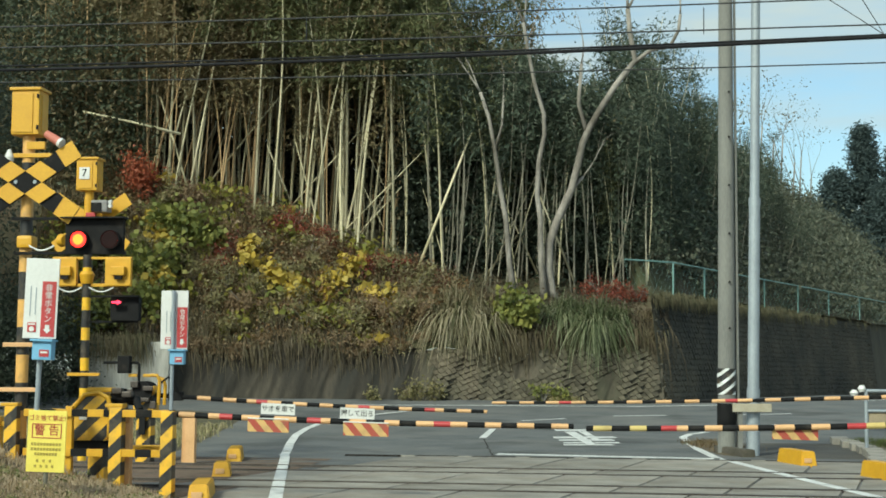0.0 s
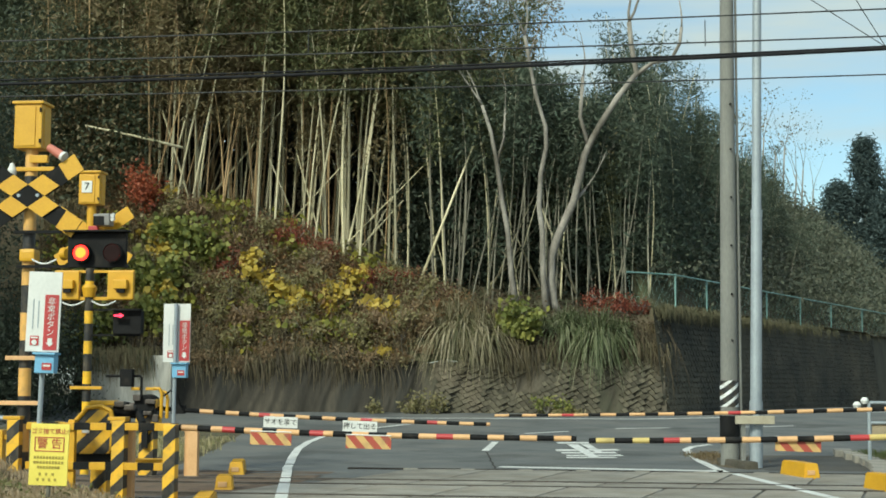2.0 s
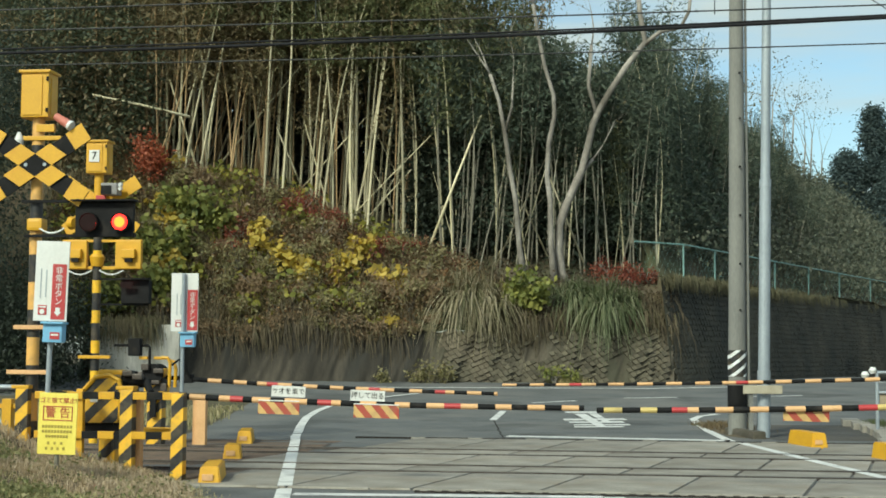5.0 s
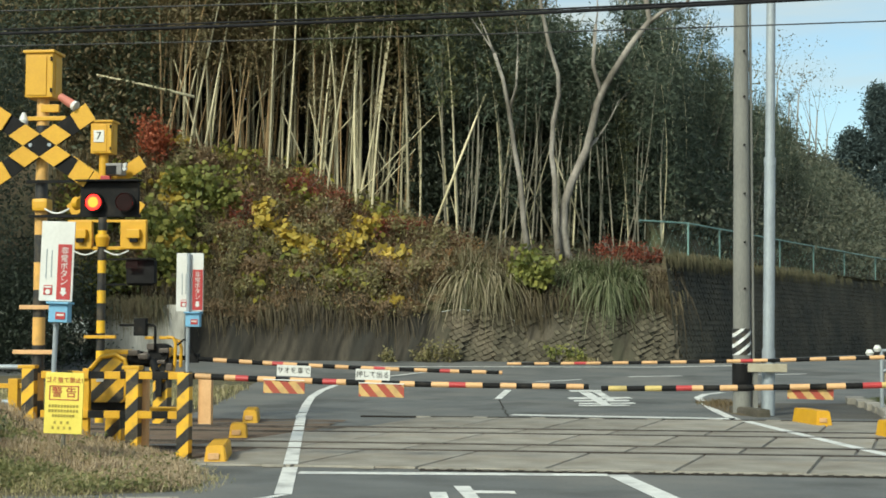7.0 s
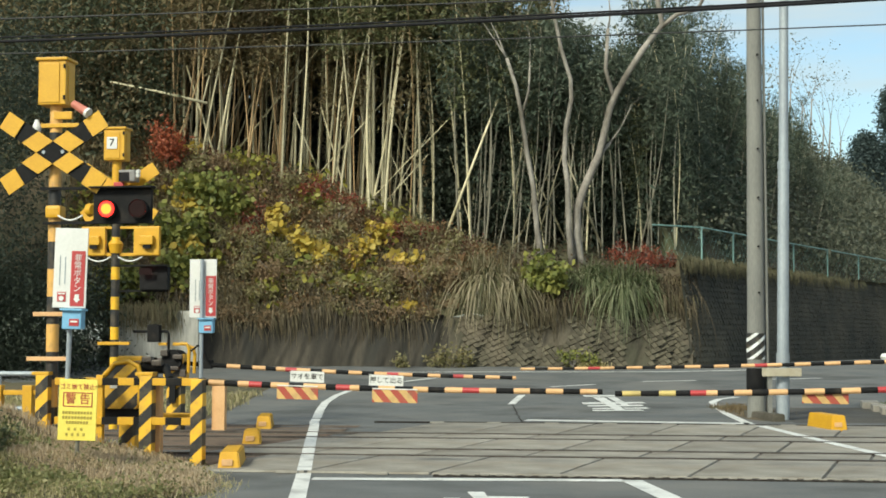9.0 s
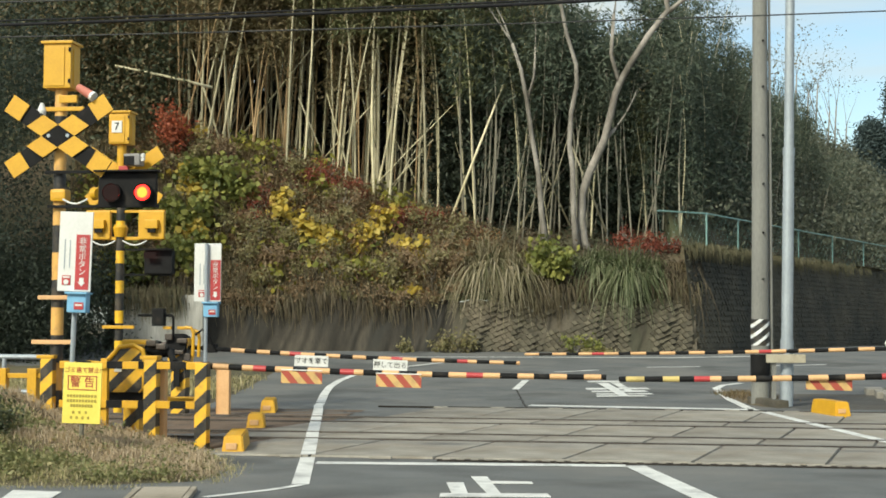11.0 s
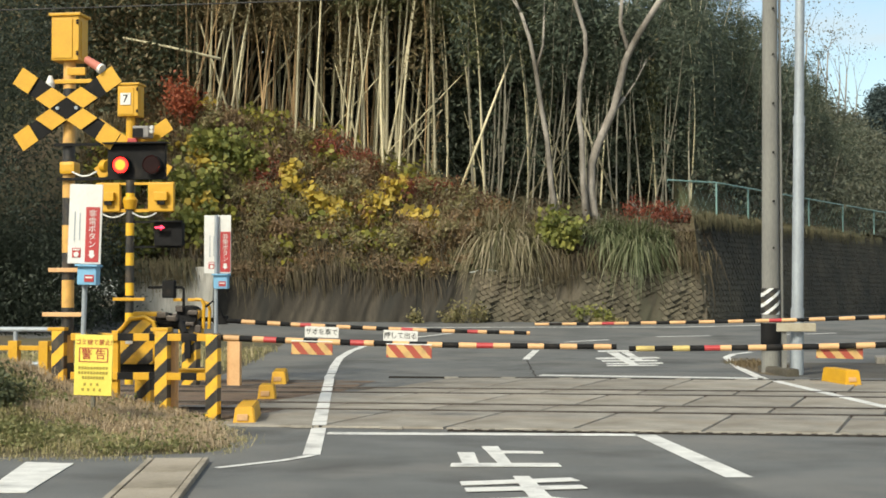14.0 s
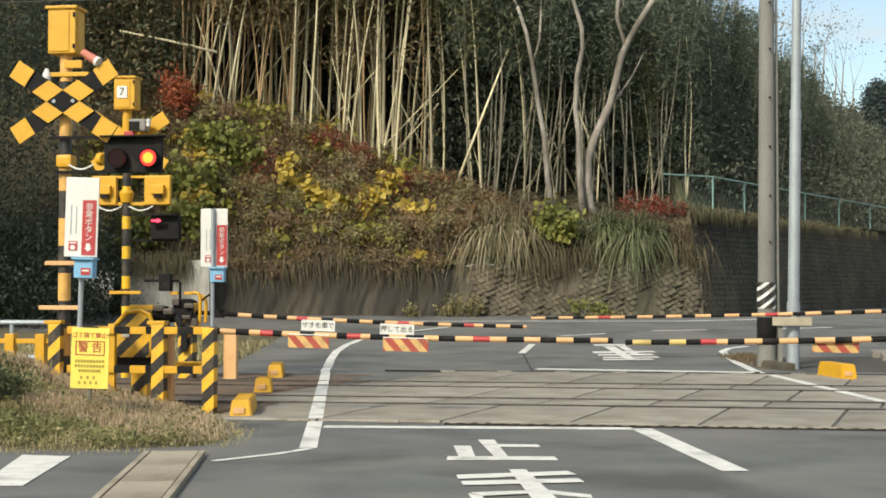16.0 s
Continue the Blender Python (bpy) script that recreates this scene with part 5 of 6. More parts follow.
def cloud(name, label, category, boxes, n_clump, per, spread, size, material, aspect=0.3, kind="stuff", seed=1, on_hill=True):
    """Clumps of leaves strewn over stretches of the hill."""
    r = np.random.default_rng(seed)
    cs = []
    for (x0, x1), (y0, y1), (h0, h1) in boxes:
        for i in range(n_clump):
            x, y = r.uniform(x0, x1), r.uniform(y0, y1)
            if on_hill:
                y += foot_y(x) + 0.5
            z = (hill(x, y) if on_hill else rise(y)) + r.uniform(h0, h1)
            cs.append((x, y, z))
    v, f = leaves(r, cs, per, spread, size, aspect)
    return tagged(quads(name, v, f, material), label, category, kind=kind)


# dark leaves fill the gaps between the culms in place of shade
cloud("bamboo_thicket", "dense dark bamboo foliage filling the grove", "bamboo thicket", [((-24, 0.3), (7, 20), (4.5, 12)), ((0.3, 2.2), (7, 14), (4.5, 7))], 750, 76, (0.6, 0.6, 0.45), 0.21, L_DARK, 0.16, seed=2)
cloud("bamboo_thicket", "dark leaf masses put in for the shade deep in the grove", "bamboo thicket", [((-20, 8.2), (9.5, 15), (0, 4.5)), ((0.4, 8.4), (5.6, 9.5), (0, 5.5))], 900, 70, (0.6, 0.5, 0.5), 0.22, L_WOOD, 0.2, seed=3)
cloud("bamboo_thicket", "foliage at the back of the grove, toned dark for shade", "bamboo thicket", [((-26, 2), (17, 24), (0, 8))], 1500, 70, (0.7, 0.6, 0.6), 0.27, L_DARK, 0.22, seed=12)
cloud("evergreen_wood", "dark evergreen wood beside the tracks", "woodland", [((-22, -11.0), (38, 46), (0.5, 10)), ((-22, -9.7), (40, 46), (0, 2.8))], 620, 150, (0.5, 0.5, 0.5), 0.12, L_WOOD, 0.2, seed=4, on_hill=False)
cloud("bank_foliage", "brown-green foliage climbing the bank below the grove", "thicket", [((-15, -9.6), (3.2, 8), (0, 4.5))], 420, 46, (0.5, 0.5, 0.4), 0.17, L_BROWN, 0.2, seed=14)
cloud("bank_foliage", "dull green foliage climbing the bank below the grove", "thicket", [((-15, -9.2), (3.0, 8), (0, 5.5))], 420, 46, (0.5, 0.5, 0.4), 0.19, L_DARK, 0.2, seed=15)
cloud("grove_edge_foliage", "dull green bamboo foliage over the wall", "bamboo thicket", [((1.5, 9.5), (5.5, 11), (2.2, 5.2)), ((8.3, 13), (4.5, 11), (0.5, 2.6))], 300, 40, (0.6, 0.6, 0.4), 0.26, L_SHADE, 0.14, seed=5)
# scrub leaves in a lighter grey-green that has the haze mixed in
cloud("hill_shrubs", "olive brown scrub on the hill behind the fence", "scrub", [((8.4, 30), (4.0, 20), (-0.1, 0.9))], 1900, 60, (0.7, 0.7, 0.3), 0.19, leafy("hazy_scrub_leaves", [(0.085, 0.10, 0.072), (0.125, 0.135, 0.095), (0.175, 0.175, 0.125)]), 0.25, seed=6)


def on_slope(x, t):
    y = foot_y(x) + 0.5 + t
    return (x, y, hill(x, y))


def shrub(name, label, category, x, t, size, n, leaf, leaf_size, aspect=0.42, group="slope shrubs", up=0.5):
    """A shrub: a few stems and a crown of leaves."""
    bx, by, bz = on_slope(x, t)
    s = thing(name, label, category, pose(bx, by, bz), group)
    bm = bmesh.new()
    cs = []
    for i in range(7):
        a, d = rnd.uniform(0, 6.28), rnd.uniform(0.3, 0.8)
        tip = (math.cos(a) * d * size, math.sin(a) * d * size * 0.7 - 0.2 * size, size * rnd.uniform(0.4, 1.2) * (up + 0.5))
        tube(bm, [(0, 0, -0.05), (tip[0] * 0.4, tip[1] * 0.4, tip[2] * 0.6), tip], [0.025, 0.015, 0.006], 5)
        for k in range(4):
            f = rnd.uniform(0.5, 1.1)
            cs.append((tip[0] * f + rnd.uniform(-.2, .2) * size, tip[1] * f, tip[2] * f + rnd.uniform(-.2, .2) * size))
    part("branchwork", bm, M_BARK, s)
    v, f = leaves(rng, cs, max(1, n // 28), (0.16 * size, 0.16 * size, 0.15 * size), leaf_size, aspect, 0.6)
    quads("foliage", v, f, leaf, s)
    return s


# the slope over the wall: dry grass, then shrubs
roots = []
r2 = np.random.default_rng(21)
for i in range(2600):
    x, t = r2.uniform(-12, 3.0), r2.uniform(0, 4.5)
    if x < 0.8 or t < 1.6:
        roots.append(on_slope(x, t))
v, f = blades(r2, roots, 9, 0.55, 0.022, 1.0, 0.16)
tagged(quads("slope_grass", v, f, L_DRY), "dry brown grass hanging over the wall", "dry grass", kind="stuff")
def strewn(name, label, n, per, height, size, colours, seed, x0=-12, x1=2.0, t0=-0.1, t1=5, aspect=0.35, patch=None):
    r = np.random.default_rng(seed)
    cs = []
    while len(cs) < n:
        x, t = r.uniform(x0, x1), r.uniform(t0, t1)
        if patch is not None and noise.noise((x * 0.55, t * 0.7, seed)) < patch:
            continue
        p = on_slope(x, max(0, t))
        cs.append((p[0], p[1] + min(0, t), p[2] + r.uniform(0, height)))
    v, f = leaves(r, cs, per, (0.2, 0.18, 0.14), size, aspect)
    return tagged(quads(name, v, f, leafy(name + "_leaves", colours)), label, "weeds", kind="stuff")


strewn("slope_weeds", "low brown and olive weeds on the slope", 1500, 22, 0.4, 0.10, [(0.14, 0.135, 0.065), (0.22, 0.19, 0.105), (0.30, 0.25, 0.155), (0.18, 0.145, 0.09)], 41, aspect=0.2)
strewn("ledge_litter", "thin leaf litter on the ledge", 500, 10, 0.06, 0.10, [(0.075, 0.055, 0.035), (0.12, 0.09, 0.058), (0.06, 0.056, 0.03)], 46, x0=1.8, x1=8, t0=0, t1=5.5)
strewn("slope_bracken", "rust-brown bracken patches on the slope", 420, 26, 0.5, 0.10, [(0.20, 0.10, 0.045), (0.14, 0.085, 0.04), (0.26, 0.15, 0.07)], 42, patch=0.05)
strewn("slope_vines", "yellow-green vine leaves over the slope", 250, 13, 0.65, 0.22, [(0.18, 0.19, 0.045), (0.34, 0.30, 0.06), (0.13, 0.16, 0.04)], 43, x0=-11.5, x1=-1, patch=0.12)
strewn("slope_brush", "dull red brush among the weeds", 150, 26, 0.5, 0.09, [(0.15, 0.05, 0.035), (0.10, 0.05, 0.04), (0.20, 0.085, 0.055)], 44, x0=-10, t0=2.2, t1=4.6, patch=0.1)


def hanging(roots, per, length, width, colours, name, label, seed):
    """Dead stems and grass that hang down the face of the wall."""
    r = np.random.default_rng(seed)
    c = np.repeat(np.asarray(roots, float), per, axis=0)
    n = len(c)
    p = c + r.normal(size=(n, 3)) * np.array([0.14, 0.08, 0.08])
    ln = (length * r.uniform(0.35, 1.2, n))[:, None]
    dx = r.normal(0.16, 0.2, n)[:, None]
    out = r.uniform(0.12, 0.42, n)[:, None]
    m = p + np.concatenate([dx * 0.5 * ln, -out * 0.7, 0.10 * ln], 1)
    q = p + np.concatenate([dx * 0.9 * ln, -out, -0.40 * ln], 1)
    e = p + np.concatenate([dx * 1.1 * ln, -out * 0.9, -0.95 * ln], 1)
    w = np.array([width / 2, 0, 0])
    v = np.stack([p - w, p + w, m + w, m - w, q + w * .8, q - w * .8, e + w * .2, e - w * .2], 1).reshape(-1, 3)
    i = np.arange(n)[:, None] * 8
    f = np.concatenate([i + np.array([[0, 1, 2, 3]]), i + np.array([[3, 2, 4, 5]]), i + np.array([[5, 4, 6, 7]])])
    return tagged(quads(name, v, f, leafy(name + "_blades", colours)), label, "dry grass", kind="stuff")


# tufts of unequal length hang down the wall, with bare stretches between
for j, (cnt, ln, cols) in enumerate(((11, 1.5, [(0.085, 0.068, 0.044), (0.05, 0.042, 0.028), (0.14, 0.11, 0.07)]), (10, 0.95, [(0.09, 0.08, 0.042), (0.14, 0.11, 0.065), (0.06, 0.052, 0.03)]), (14, 0.6, [(0.15, 0.115, 0.07), (0.10, 0.09, 0.046), (0.21, 0.17, 0.11)]))):
    roots = []
    for k in range(cnt):
        cx, w = r2.uniform(-8.6, 8.0), r2.uniform(0.15, 0.55)
        if 0.9 < cx < 2.9 or 4.9 < cx < 7.4:
            continue
        for i in range(int(26 * w) + 4):
            roots.append(on_slope(min(8.1, cx + r2.normal() * w), abs(r2.normal()) * 0.5))
    hanging(roots, 12, ln, 0.024, cols, "hanging_grass", "dry brown grass tufts hanging down the wall", 51 + j)
roots = []
for i in range(260):
    s = abs(r2.normal()) * 9
    p = W0 + wd * s + wn_ * 0.35
    roots.append((p.x, p.y, 3.9))
hanging(roots, 5, 0.4, 0.022, [(0.12, 0.105, 0.06), (0.08, 0.08, 0.042), (0.16, 0.135, 0.08)], "hanging_grass", "short dry grass on the wall top", 57)

# dull bushes give the slope its lumps
M_TWIG = leafy("olive_brown_leaves", [(0.15, 0.145, 0.065), (0.24, 0.215, 0.10), (0.33, 0.275, 0.15)])
M_TWIG2 = leafy("rusty_brown_leaves", [(0.21, 0.14, 0.08), (0.31, 0.22, 0.13), (0.16, 0.12, 0.07)])
for i in range(46):
    x, t = rnd.uniform(-9.5, 0.6), rnd.uniform(0.1, 3.9)
    shrub("brown_shrub", "dull olive and brown shrub on the slope", "shrub", x, t, rnd.uniform(0.45, 0.85), 560, rnd.choice((M_TWIG, M_TWIG, M_TWIG2)), 0.11, 0.24)
for i in range(22):
    shrub("brown_shrub", "dry brown shrub spilling over the wall", "shrub", -7.2 + i * 0.37 + rnd.uniform(-0.2, 0.2), 0.02, rnd.uniform(0.3, 0.65), 420, rnd.choice((M_TWIG, M_TWIG2, M_TWIG2)), 0.10, 0.2, up=-0.15)
for x, s in ((0.3, 0.45), (0.75, 0.6), (1.1, 0.4), (4.4, 0.5), (4.9, 0.35), (-0.9, 0.35)):
    b = shrub("foot_weed", "low weed at the foot of the wall", "weeds", x, 0.0, s, 260, L_GREEN if x > 4 else M_TWIG, 0.11, 0.25, "weeds under the wall")
    b.matrix_basis = pose(x, 45.15, rise(45.15))
for x, t, s in ((-7.3, 2.5, 1.15), (-8.0, 2.7, 1.0), (-6.7, 2.5, 0.9), (-7.85, 1.4, 0.9), (-8.5, 1.2, 1.0), (-8.0, 0.5, 0.9), (-9.0, 0.3, 1.0), (-10, 1.6, 1.2), (3.75, 0.25, 0.95), (3.4, 0.45, 0.8)):
    shrub("green_shrub", "leafy green shrub with some yellowing leaves", "shrub", x, t, s, 460, L_GREEN, 0.20)
for x, t, s in ((-4.9, 2.1, 0.5), (-5.1, 2.6, 0.4), (-3.8, 1.4, 0.55), (-3.2, 1.0, 0.45), (-4.15, 1.6, 0.4), (-1.95, 2.8, 0.5), (-2.3, 2.2, 0.45), (-1.6, 3.3, 0.4), (-0.7, 1.7, 0.5), (-0.2, 1.2, 0.4), (-2.5, 1.6, 0.4), (-8.4, 2.9, 0.4), (-7.8, 2.4, 0.45), (-7.85, 1.1, 0.45), (-8.4, 4.6, 0.35), (-0.7, 0.15, 0.25)):
    shrub("yellow_shrub", "bright yellow autumn shrub on the slope", "shrub", x, t, s * 1.3, 150, L_YELLOW, 0.25)
shrub("red_shrub", "orange-red maple shrub below the bamboo", "shrub", -8.85, 3.7, 1.2, 1500, leafy("maple_leaves", [(0.34, 0.085, 0.04), (0.42, 0.13, 0.065), (0.24, 0.065, 0.04)]), 0.10)
for x, t, s in ((-5.8, 2.4, 0.7), (-5.95, 2.0, 0.6), (-3.75, 3.8, 0.75), (-4.15, 3.7, 0.6), (-2.7, 3.7, 0.7), (-3.05, 3.6, 0.6), (-1.0, 3.2, 0.6), (-0.1, 3.5, 0.6), (-0.55, 3.4, 0.65), (6.67, 2.4, 0.8), (7.2, 2.1, 0.6), (7.9, 2.6, 0.4)):
    shrub("red_shrub", "dark red autumn shrub among the grass", "shrub", x, t, s, 520, L_RED, 0.085, 0.3)


def tussock(x, t, size, n, material, label):
    """A fountain of long blades that rise, arch over and hang."""
    bx, by, bz = on_slope(x, t)
    s = thing("reed_tussock", label, "tussock", pose(bx, by, bz), "reed tussocks")
    g = rng.uniform(0, 2 * np.pi, n)
    h = np.stack([np.cos(g), np.sin(g) * 0.75 - 0.3, np.zeros(n)], 1)
    w = np.stack([-np.sin(g), np.cos(g), np.zeros(n)], 1) * 0.016
    w[:, 0] += 0.005
    ln = (size * rng.uniform(0.55, 1.2, n))[:, None]
    out = rng.uniform(0.12, 0.78, n)[:, None]
    rise_by = rng.uniform(0.75, 1.15, n)[:, None] * (1.05 - 0.55 * out)
    fall = rng.uniform(0.7, 1.25, n)[:, None] * (0.35 + 1.25 * out)
    up = np.array([0, 0, 1.0])
    p = rng.normal(size=(n, 3)) * np.array([0.13, 0.10, 0.03]) * size
    rows = []
    for k in range(6):
        u = k / 5
        c = p + h * ln * out * (u ** 0.85) + up * ln * (rise_by * u - fall * u * u)
        q = w * (1.0 - 0.85 * u ** 2)
        rows += [c - q, c + q]
    v = np.stack(rows, 1).reshape(-1, 3)
    i = np.arange(n)[:, None] * 12
    f = np.concatenate([i + np.array([[2 * k, 2 * k + 1, 2 * k + 3, 2 * k + 2]]) for k in range(5)])
    quads("foliage", v, f, material, s)


L_REEDG = leafy("green_reed", [(0.06, 0.08, 0.035), (0.11, 0.13, 0.06), (0.17, 0.19, 0.10), (0.30, 0.30, 0.19)])
for x, t, s, n in ((1.75, 0.5, 2.0, 1300), (2.45, 0.35, 1.6, 850), (1.1, 0.8, 1.15, 320), (0.6, 1.5, 0.8, 200), (1.6, 1.7, 1.0, 260)):
    tussock(x, t, s, n, L_REED, "drooping tussock of pale reed grass")
for x, t, s, n in ((6.15, 0.35, 1.9, 1300), (5.2, 0.6, 1.4, 750), (6.9, 0.5, 1.25, 360), (5.5, 1.4, 1.0, 300), (4.6, 0.9, 0.8, 200)):
    tussock(x, t, s, n, L_REEDG, "drooping tussock of green reed grass")


# ---- trees on the ledge ----
def tree(x, t, limbs, r, twig_levels, label, n_leaf, leaf):
    bx, by, bz = on_slope(x, t)
    s = thing("tree", label, "tree", pose(bx, by, bz - 0.15), "trees on the ledge")
    bm = bmesh.new()
    tips = []

    def grow(p, d, ln, rad, level):
        pts, rs = [p], [rad]
        for i in range(5):
            d = (d + Vector((rnd.gauss(0, .10), rnd.gauss(0, .10), rnd.gauss(0.03, .06)))).normalized()
            p = p + d * ln / 5
            pts.append(p)
            rs.append(rad * (1 - 0.13 * (i + 1)))
        tube(bm, pts, rs, 7 if rad > 0.03 else 4)
        if level == 0 or rad < 0.008:
            tips.append(p)
            return
        for k in range(3):
            nd = (d + Vector((rnd.gauss(0, .45), rnd.gauss(0, .35), rnd.gauss(0.1, .3)))).normalized()
            grow(pts[-1 - k], nd, ln * rnd.uniform(.55, .8), rs[-1] * rnd.uniform(.5, .75), level - 1)
    main = [Vector(p) for p in limbs[0]]
    tube(bm, main, [r * (1.35 if i == 0 else 1 - 0.5 * i / len(main)) for i in range(len(main))], 12)
    for j in range(2):
        grow(main[-1], (main[-1] - main[-2]).normalized() + Vector((rnd.gauss(0, .3), 0, .1)), 1.8, r * 0.34, twig_levels)
    for l in limbs[1:]:
        lp = [Vector(p) for p in l]
        tube(bm, lp, [r * 0.5 * (1 - 0.4 * i / len(lp)) for i in range(len(lp))], 8)
        grow(lp[-1], (lp[-1] - lp[-2]).normalized(), 1.5, r * 0.22, twig_levels)
    part("trunk", bm, M_BARK, s, smooth=True)
    if n_leaf:
        v, f = leaves(rng, [tuple(p) for p in tips], max(2, n_leaf // len(tips)), (0.25, 0.25, 0.25), 0.12, 0.3)
        quads("crown", v, f, leaf, s)
    return s


L_THIN = leafy("sparse_leaves", [(0.12, 0.12, 0.05), (0.18, 0.15, 0.08), (0.24, 0.2, 0.12)])
tree(5.24, 3.1, [[(0, 0, 0), (-.19, 0, .4), (-.28, 0, 1.16), (-.26, 0, 2.0), (-.03, 0, 2.7), (.24, 0, 3.3), (.49, 0, 3.85), (.68, 0, 4.6), (.87, 0, 5.45), (1.12, 0, 6.0), (1.46, 0, 6.6), (2.0, 0, 7.45), (2.66, 0, 8.3), (2.5, .1, 9.3), (2.43, .1, 10.1)],
                 [(2.6, 0, 8.2), (3.17, -.1, 8.64), (3.85, -.1, 8.79), (4.14, -.1, 9.35), (4.2, -.1, 9.9)], [(1.0, 0, 5.8), (.75, .2, 6.8), (.85, .2, 8.2)], [(-.1, 0, 2.5), (.3, .2, 3.6), (.9, .2, 4.3)]], 0.155, 3, "bare grey forked tree bending over the ledge", 140, L_THIN)
tree(4.8, 2.8, [[(0, 0, 0), (-.13, 0, 1.33), (-.16, 0, 2.85), (-.27, 0, 3.7), (-.21, 0, 4.76), (-.02, 0, 5.7), (-.05, 0, 6.4), (-.36, 0, 7.4), (-.55, 0, 8.35), (-.75, 0, 9.5)]], 0.10, 3, "slim grey tree beside the forked one", 500, L_THIN)
tree(3.82, 3.1, [[(0, 0, 0), (-.19, 0, 1.18), (-.32, 0, 2.7), (-.53, 0, 3.85), (-.72, 0, 5.18), (-.9, 0, 6.1), (-1.2, 0, 7.0)], [(-.7, 0, 5.0), (-.45, .1, 5.9), (-.4, .1, 6.9)]], 0.10, 3, "slim grey leaning tree in the grove", 600, L_THIN)
for x, t, h in ((19.4, 14.5, 1.5), (20.6, 14.8, 1.3), (21.6, 15.0, 1.6), (22.6, 14.6, 1.3), (23.6, 15.2, 1.5), (24.5, 14.8, 1.2)):
    tree(x, t, [[(0, 0, 0), (.1, 0, 1.2 * h), (.2, 0, 2.4 * h)], [(.1, 0, 1.2 * h), (-.4, 0, 2.3 * h)]], 0.06, 3, "small bare tree on the hill", 90, L_THIN)
tree(16.5, 11.0, [[(0, 0, 0), (.1, 0, 1.2), (.3, 0, 2.2)], [(.1, 0, 1.2), (-.5, 0, 2.4)]], 0.09, 3, "small bare tree on the hill", 60, L_THIN)
tree(14.2, 10.0, [[(0, 0, 0), (-.1, 0, 1.4), (.1, 0, 2.6)], [(-.1, 0, 1.4), (.5, 0, 2.4)]], 0.08, 3, "small bare tree on the hill", 200, L_THIN)

# leaning and fallen culms
def fallen(a, b, r, label):
    s = tagged(part("fallen_bamboo", tubed([a, tuple((Vector(a) + Vector(b)) / 2 + Vector((0, 0, 0.02))), b], [r, r * .85, r * .6], 8), M_CULM, smooth=True), label, "bamboo", "leaning culms")
    return s


fallen((0.55, 49.6, 4.9), (2.45, 50.2, 9.9), 0.05, "pale bamboo culm fallen aslant")
fallen((-7.6, 50.0, 9.5), (-10.9, 49.8, 10.2), 0.05, "broken pale bamboo culm lying across others")
fallen((-7.3, 50.5, 7.4), (-8.5, 51, 11.0), 0.045, "leaning pale bamboo culm")
fallen((-7.35, 50.4, 7.4), (-6.6, 51, 12.4), 0.045, "leaning brown bamboo culm")
fallen((5.9, 50, 4.6), (4.6, 50.5, 8.0), 0.04, "leaning pale bamboo culm")

for i in range(26):
    x = rnd.uniform(-9, 6)
    t = rnd.uniform(4.2, 7)
    bx, by, bz = on_slope(x, t)
    an, ln = radians(rnd.choice((-1, 1)) * rnd.uniform(14, 46)), rnd.uniform(2.5, 5.5)
    fallen((bx, by, bz), (bx + math.sin(an) * ln, by + rnd.uniform(-0.3, 0.6), bz + math.cos(an) * ln), rnd.uniform(0.018, 0.036), "thin dead bamboo culm leaning among the others")
hanging([(r2.uniform(-9.8, -7.8), 45.35, 2.38) for i in range(46)], 14, 0.8, 0.024, [(0.12, 0.105, 0.055), (0.19, 0.15, 0.085), (0.08, 0.09, 0.04)], "hanging_grass", "dry grass over the pale wall end", 61)

# ---- weeds by the crossing ----
L_BUSH = leafy("dark_weed_leaves", [(0.05, 0.062, 0.034), (0.085, 0.10, 0.05), (0.14, 0.15, 0.08)])
for x, y, s in ((-4.5, 14.7, 0.42), (-4.95, 14.9, 0.5), (-5.5, 15.1, 0.5), (-4.75, 14.2, 0.3)):
    b = thing("weed_bush", "dark green leafy weed bush on the bank", "weeds", pose(x, y, mound(x, y)), "bank weeds")
    cs = []
    bm = bmesh.new()
    for i in range(16):
        a, d, h = rnd.uniform(0, 6.28), rnd.uniform(0.1, 0.9) * s, rnd.uniform(0.25, 0.8) * s
        tube(bm, [(0, 0, -0.03), (math.cos(a) * d * 0.5, math.sin(a) * d * 0.5, h * 0.7), (math.cos(a) * d, math.sin(a) * d, h)], [0.008, 0.005, 0.002], 5)
        cs += [(math.cos(a) * d * f, math.sin(a) * d * f, h * f) for f in (0.6, 0.8, 1.0)]
    part("branchwork", bm, M_BARK, b)
    v, f = leaves(rng, cs, 46, (0.08 * s + 0.03, 0.08 * s + 0.03, 0.06), 0.05, 0.26)
    quads("foliage", v, f, L_BUSH, b)
r3 = np.random.default_rng(31)
roots, roots2, roots3 = [], [], []
for i in range(4200):
    x, y = r3.uniform(-7.5, -1.98), r3.uniform(12.95, 17.1)
    if x > -2.0 - 0.27 * max(0.0, y - 14.5) or y > 16.75 and x > -3.0:
        continue
    z = mound(x, y)
    if z < 0.01:
        continue
    k = noise.noise((x * 0.9, y * 0.9, 7)) + 0.45 * (y - 14.35) + 0.45 * (x + 3.4)
    (roots if k > 0.0 else roots2).append((x, y, z - 0.01))
    if (x < -4.2 and y < 16.2 and noise.noise((x, y, 3)) > -0.2) or (y < 14.3 and noise.noise((x * 1.4, y * 1.4, 13)) > 0.12) and k < 0.35 or r3.random() < 0.06:
        roots3.append((x, y, z + 0.04))
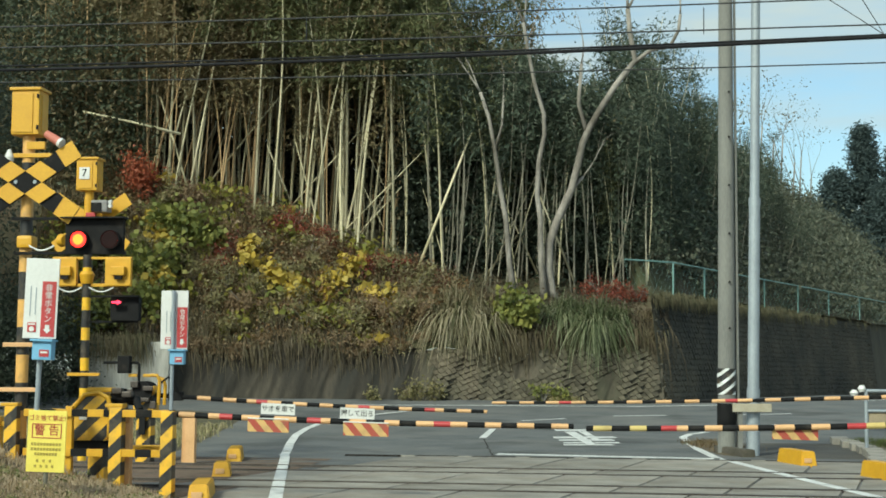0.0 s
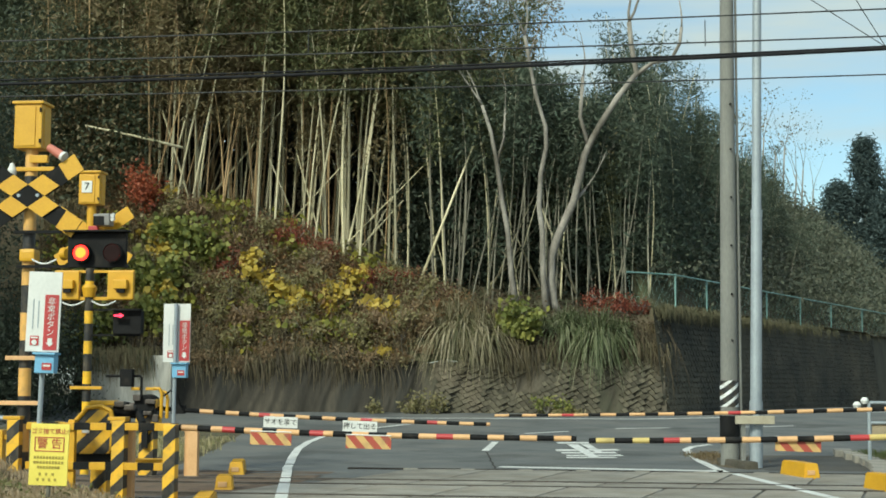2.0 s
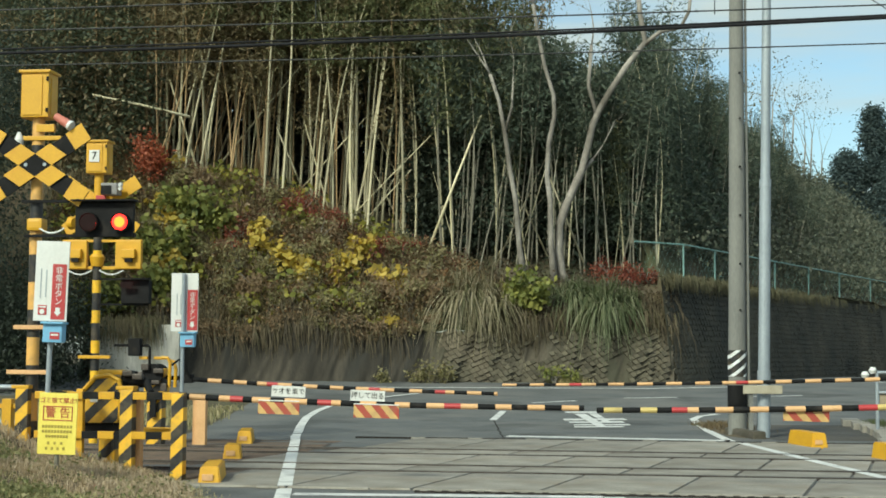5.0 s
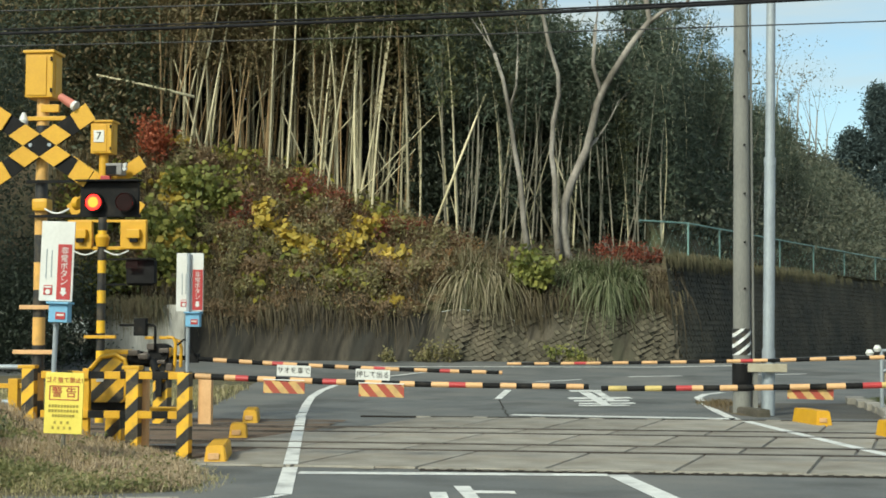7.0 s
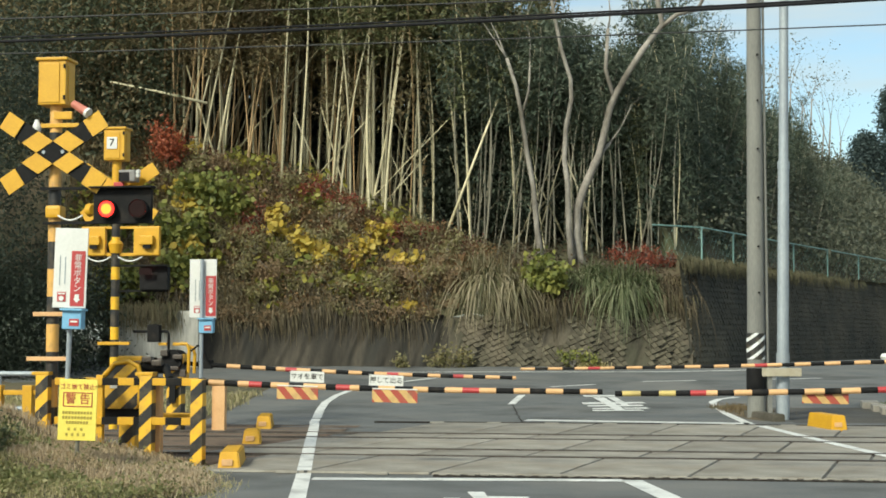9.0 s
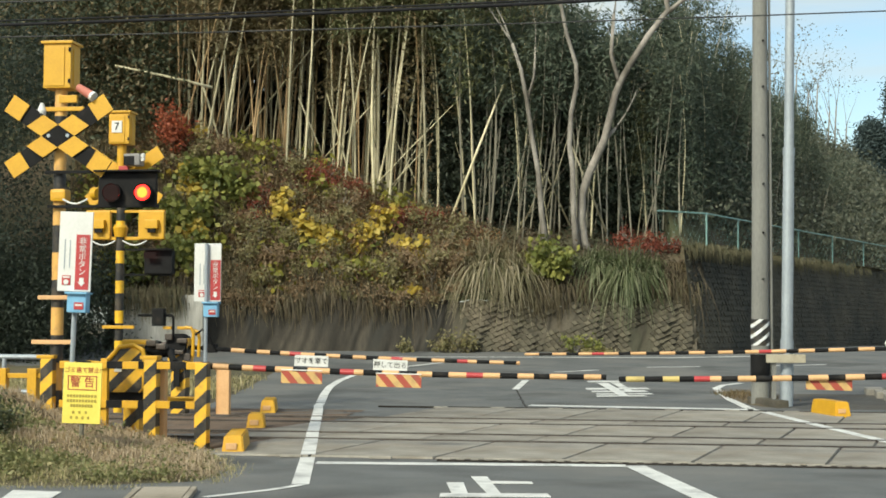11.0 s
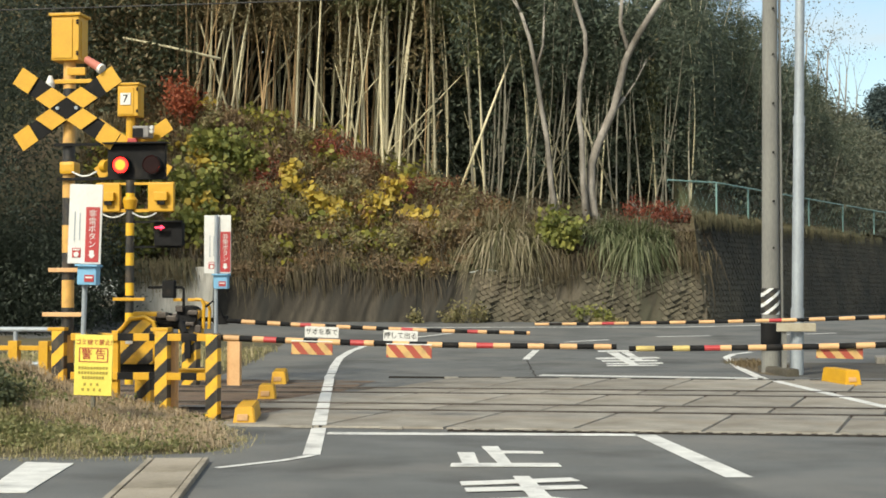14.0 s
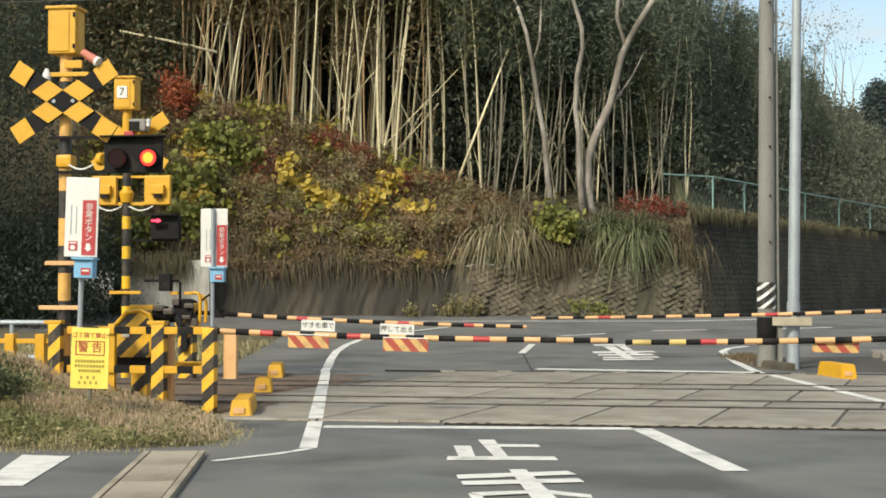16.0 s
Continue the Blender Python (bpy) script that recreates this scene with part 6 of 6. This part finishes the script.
v, f = blades(r3, roots, 14, 0.13, 0.007, 1.5, 0.07)
tagged(quads("verge_grass", v, f, leafy("straw", [(0.54, 0.42, 0.28), (0.40, 0.31, 0.19), (0.62, 0.50, 0.36)])), "dry straw-coloured grass on the bank", "dry grass", kind="stuff")
v, f = blades(r3, roots2, 12, 0.085, 0.007, 1.9, 0.07)
tagged(quads("verge_grass", v, f, L_GRASS), "short green grass on the bank", "grass", kind="stuff")
v, f = leaves(r3, roots3, 30, (0.09, 0.09, 0.035), 0.042, 0.32)
tagged(quads("verge_weeds", v, f, leafy("creeping_weed", [(0.12, 0.14, 0.05), (0.20, 0.20, 0.085), (0.30, 0.27, 0.13)])), "dark green creeping weeds on the bank", "weeds", kind="stuff")
roots = [(-1.95 - 0.27 * max(0.0, y - 14.5) + abs(r3.normal()) * 0.10 - 0.1, y, 0.0) for y in r3.uniform(13.3, 16.5, 90)] + [(x, 12.95 - abs(r3.normal()) * 0.10, 0.0) for x in r3.uniform(-7, -2.3, 110)]
v, f = blades(r3, roots, 5, 0.07, 0.006, 1.7, 0.06)
tagged(quads("verge_grass", v, f, L_GRASS), "stray grass along the edge of the bank", "grass", kind="stuff")
roots = [(r3.uniform(-9, -4.0), r3.uniform(26.2, 35), 0.05) for i in range(500)]
v, f = blades(r3, roots, 14, 0.35, 0.014, 1.2, 0.12)
tagged(quads("verge_grass", v, f, L_GRASS), "rough grass beyond the far gate", "grass", kind="stuff")
roots = [(r3.uniform(9.0, 14), r3.uniform(25, 30), 0.1) for i in range(400)]
v, f = blades(r3, roots, 14, 0.16, 0.01, 1.2, 0.1)
tagged(quads("verge_grass", v, f, leafy("lawn", [(0.08, 0.11, 0.03), (0.13, 0.14, 0.05)])), "short grass behind the kerb", "grass", kind="stuff")
roots = [(x, 45.3 + r3.uniform(-0.35, 0.1), rise(45)) for x in r3.uniform(-8, 8, 900) if noise.noise((x * 0.7, 1, 1)) > 0.3]
v, f = blades(r3, roots, 12, 0.3, 0.014, 1.2, 0.1)
tagged(quads("verge_grass", v, f, L_GRASS), "weeds along the foot of the wall", "weeds", kind="stuff")
roots = [(6.15 + r3.normal() * 0.16, 29.3 + r3.normal() * 0.9, 0.03) for i in range(60)]
v, f = blades(r3, roots, 14, 0.16, 0.01, 1.2, 0.1)
tagged(quads("verge_grass", v, f, L_DRY), "dry weeds round the pole's foot", "weeds", kind="stuff")

# ---- distance ----
# needles made lighter and bluer: the haze of distance is in their colour
L_CONIFER = leafy("hazy_conifer_needles", [(0.05, 0.074, 0.074), (0.07, 0.098, 0.096), (0.095, 0.125, 0.12)])


def conifer(x, y, z, h, w):
    s = thing("conifer", "dark pointed conifer on the far hill", "conifer", pose(x, y, z), "far conifers")
    part("trunk", tubed([(0, 0, 0), (0, 0, h)], [0.25, 0.03], 7), M_BARK, s)
    cs = []
    for i in range(170):
        k = rnd.random() ** 0.7
        a, d = rnd.uniform(0, 6.28), rnd.uniform(0.3, 1) * w * (1 - k) ** 0.8
        cs.append((math.cos(a) * d, math.sin(a) * d, h * (0.06 + 0.94 * k) - d * 0.25))
    v, f = leaves(rng, cs, 110, (0.4, 0.4, 0.32), 0.3, 0.16, 0.3)
    quads("crown", v, f, L_CONIFER, s)


for x, y, z, h, w in ((35.7, 112, 10, 10.6, 2.7), (33.6, 112, 10, 7, 3.2), (38.5, 112, 10, 9, 3.4), (31.9, 112, 9.5, 5, 3.0), (36.8, 110, 9.5, 6.5, 3.4), (41, 113, 10, 8.5, 3)):
    conifer(x, y, z, h, w)
sheet("far_hill", span(14, 160, 40), span(88, 240, 24), lambda x, y: -1 + 15 * ease((y - 92) / 28) * ease((x - 16) / 14) + 1.5 * noise.noise((x * .08, y * .08, 0)), M_HILL, label="wooded hill in the distance", category="hill")


# ---- what moves ----
def flips(ob, home, lit):
    """Rows for a plate that shows its lit face during the given stretches and its dark face otherwise."""
    rows, t = [], 0.0
    on = any(a <= 0.0 < b for a, b in lit)
    rows.append((0.0, pose(*home, 0, 0, 0 if on else 180)))
    turn = 0 if on else 180
    for a, b in sorted(lit):
        for when, want in ((a, 0), (b, 180)):
            if when <= 0.1 or when >= 15.95:
                continue
            if want == turn % 360:
                continue
            rows.append((when - 0.067, pose(*home, 0, 0, turn)))
            rows.append((when - 0.033, pose(*home, 0, 0, turn + 60)))
            rows.append((when, pose(*home, 0, 0, turn + 120)))
            turn += 180
            rows.append((when + 0.033, pose(*home, 0, 0, turn)))
    rows.append((16.0, pose(*home, 0, 0, turn)))
    walk(ob, rows)


def motions():
    left = [(0.0, 0.12), (0.70, 1.29), (1.90, 2.46), (3.09, 3.69), (4.27, 4.85), (5.43, 6.02), (6.61, 7.2), (7.79, 8.4), (8.95, 9.55), (10.15, 10.75), (11.68, 11.96), (12.6, 13.2), (13.8, 14.4), (14.93, 15.62)]
    right = [(0.12, 0.70), (1.29, 1.90), (2.46, 3.09), (3.69, 4.27), (4.85, 5.43), (6.02, 6.61), (7.2, 7.79), (8.4, 8.95), (9.55, 10.15), (10.75, 11.34), (11.96, 12.6), (13.2, 13.8), (14.4, 15.09), (15.6, 16.0)]
    shown = [(0.0, 0.13), (0.33, 0.55), (0.72, 1.1), (1.3, 1.55), (1.72, 2.1), (2.32, 2.54), (2.72, 3.1), (3.33, 3.56), (3.72, 3.92), (4.3, 4.7), (5.2, 5.6), (6.1, 6.4), (6.61, 6.8), (7.2, 7.4), (7.61, 7.8),
             (8.2, 8.4), (8.61, 8.8), (9.06, 9.3), (9.6, 9.9), (13.4, 13.8), (13.93, 14.2), (14.4, 14.6), (14.95, 15.2), (15.4, 15.6), (15.88, 16.0)]
    flips(LAMPS[0], (0.71, -0.20, 2.945), left)
    flips(LAMPS[1], (1.085, -0.20, 2.945), right)
    flips(arrow, (0.56, -0.20, 2.50), shown)


motions()
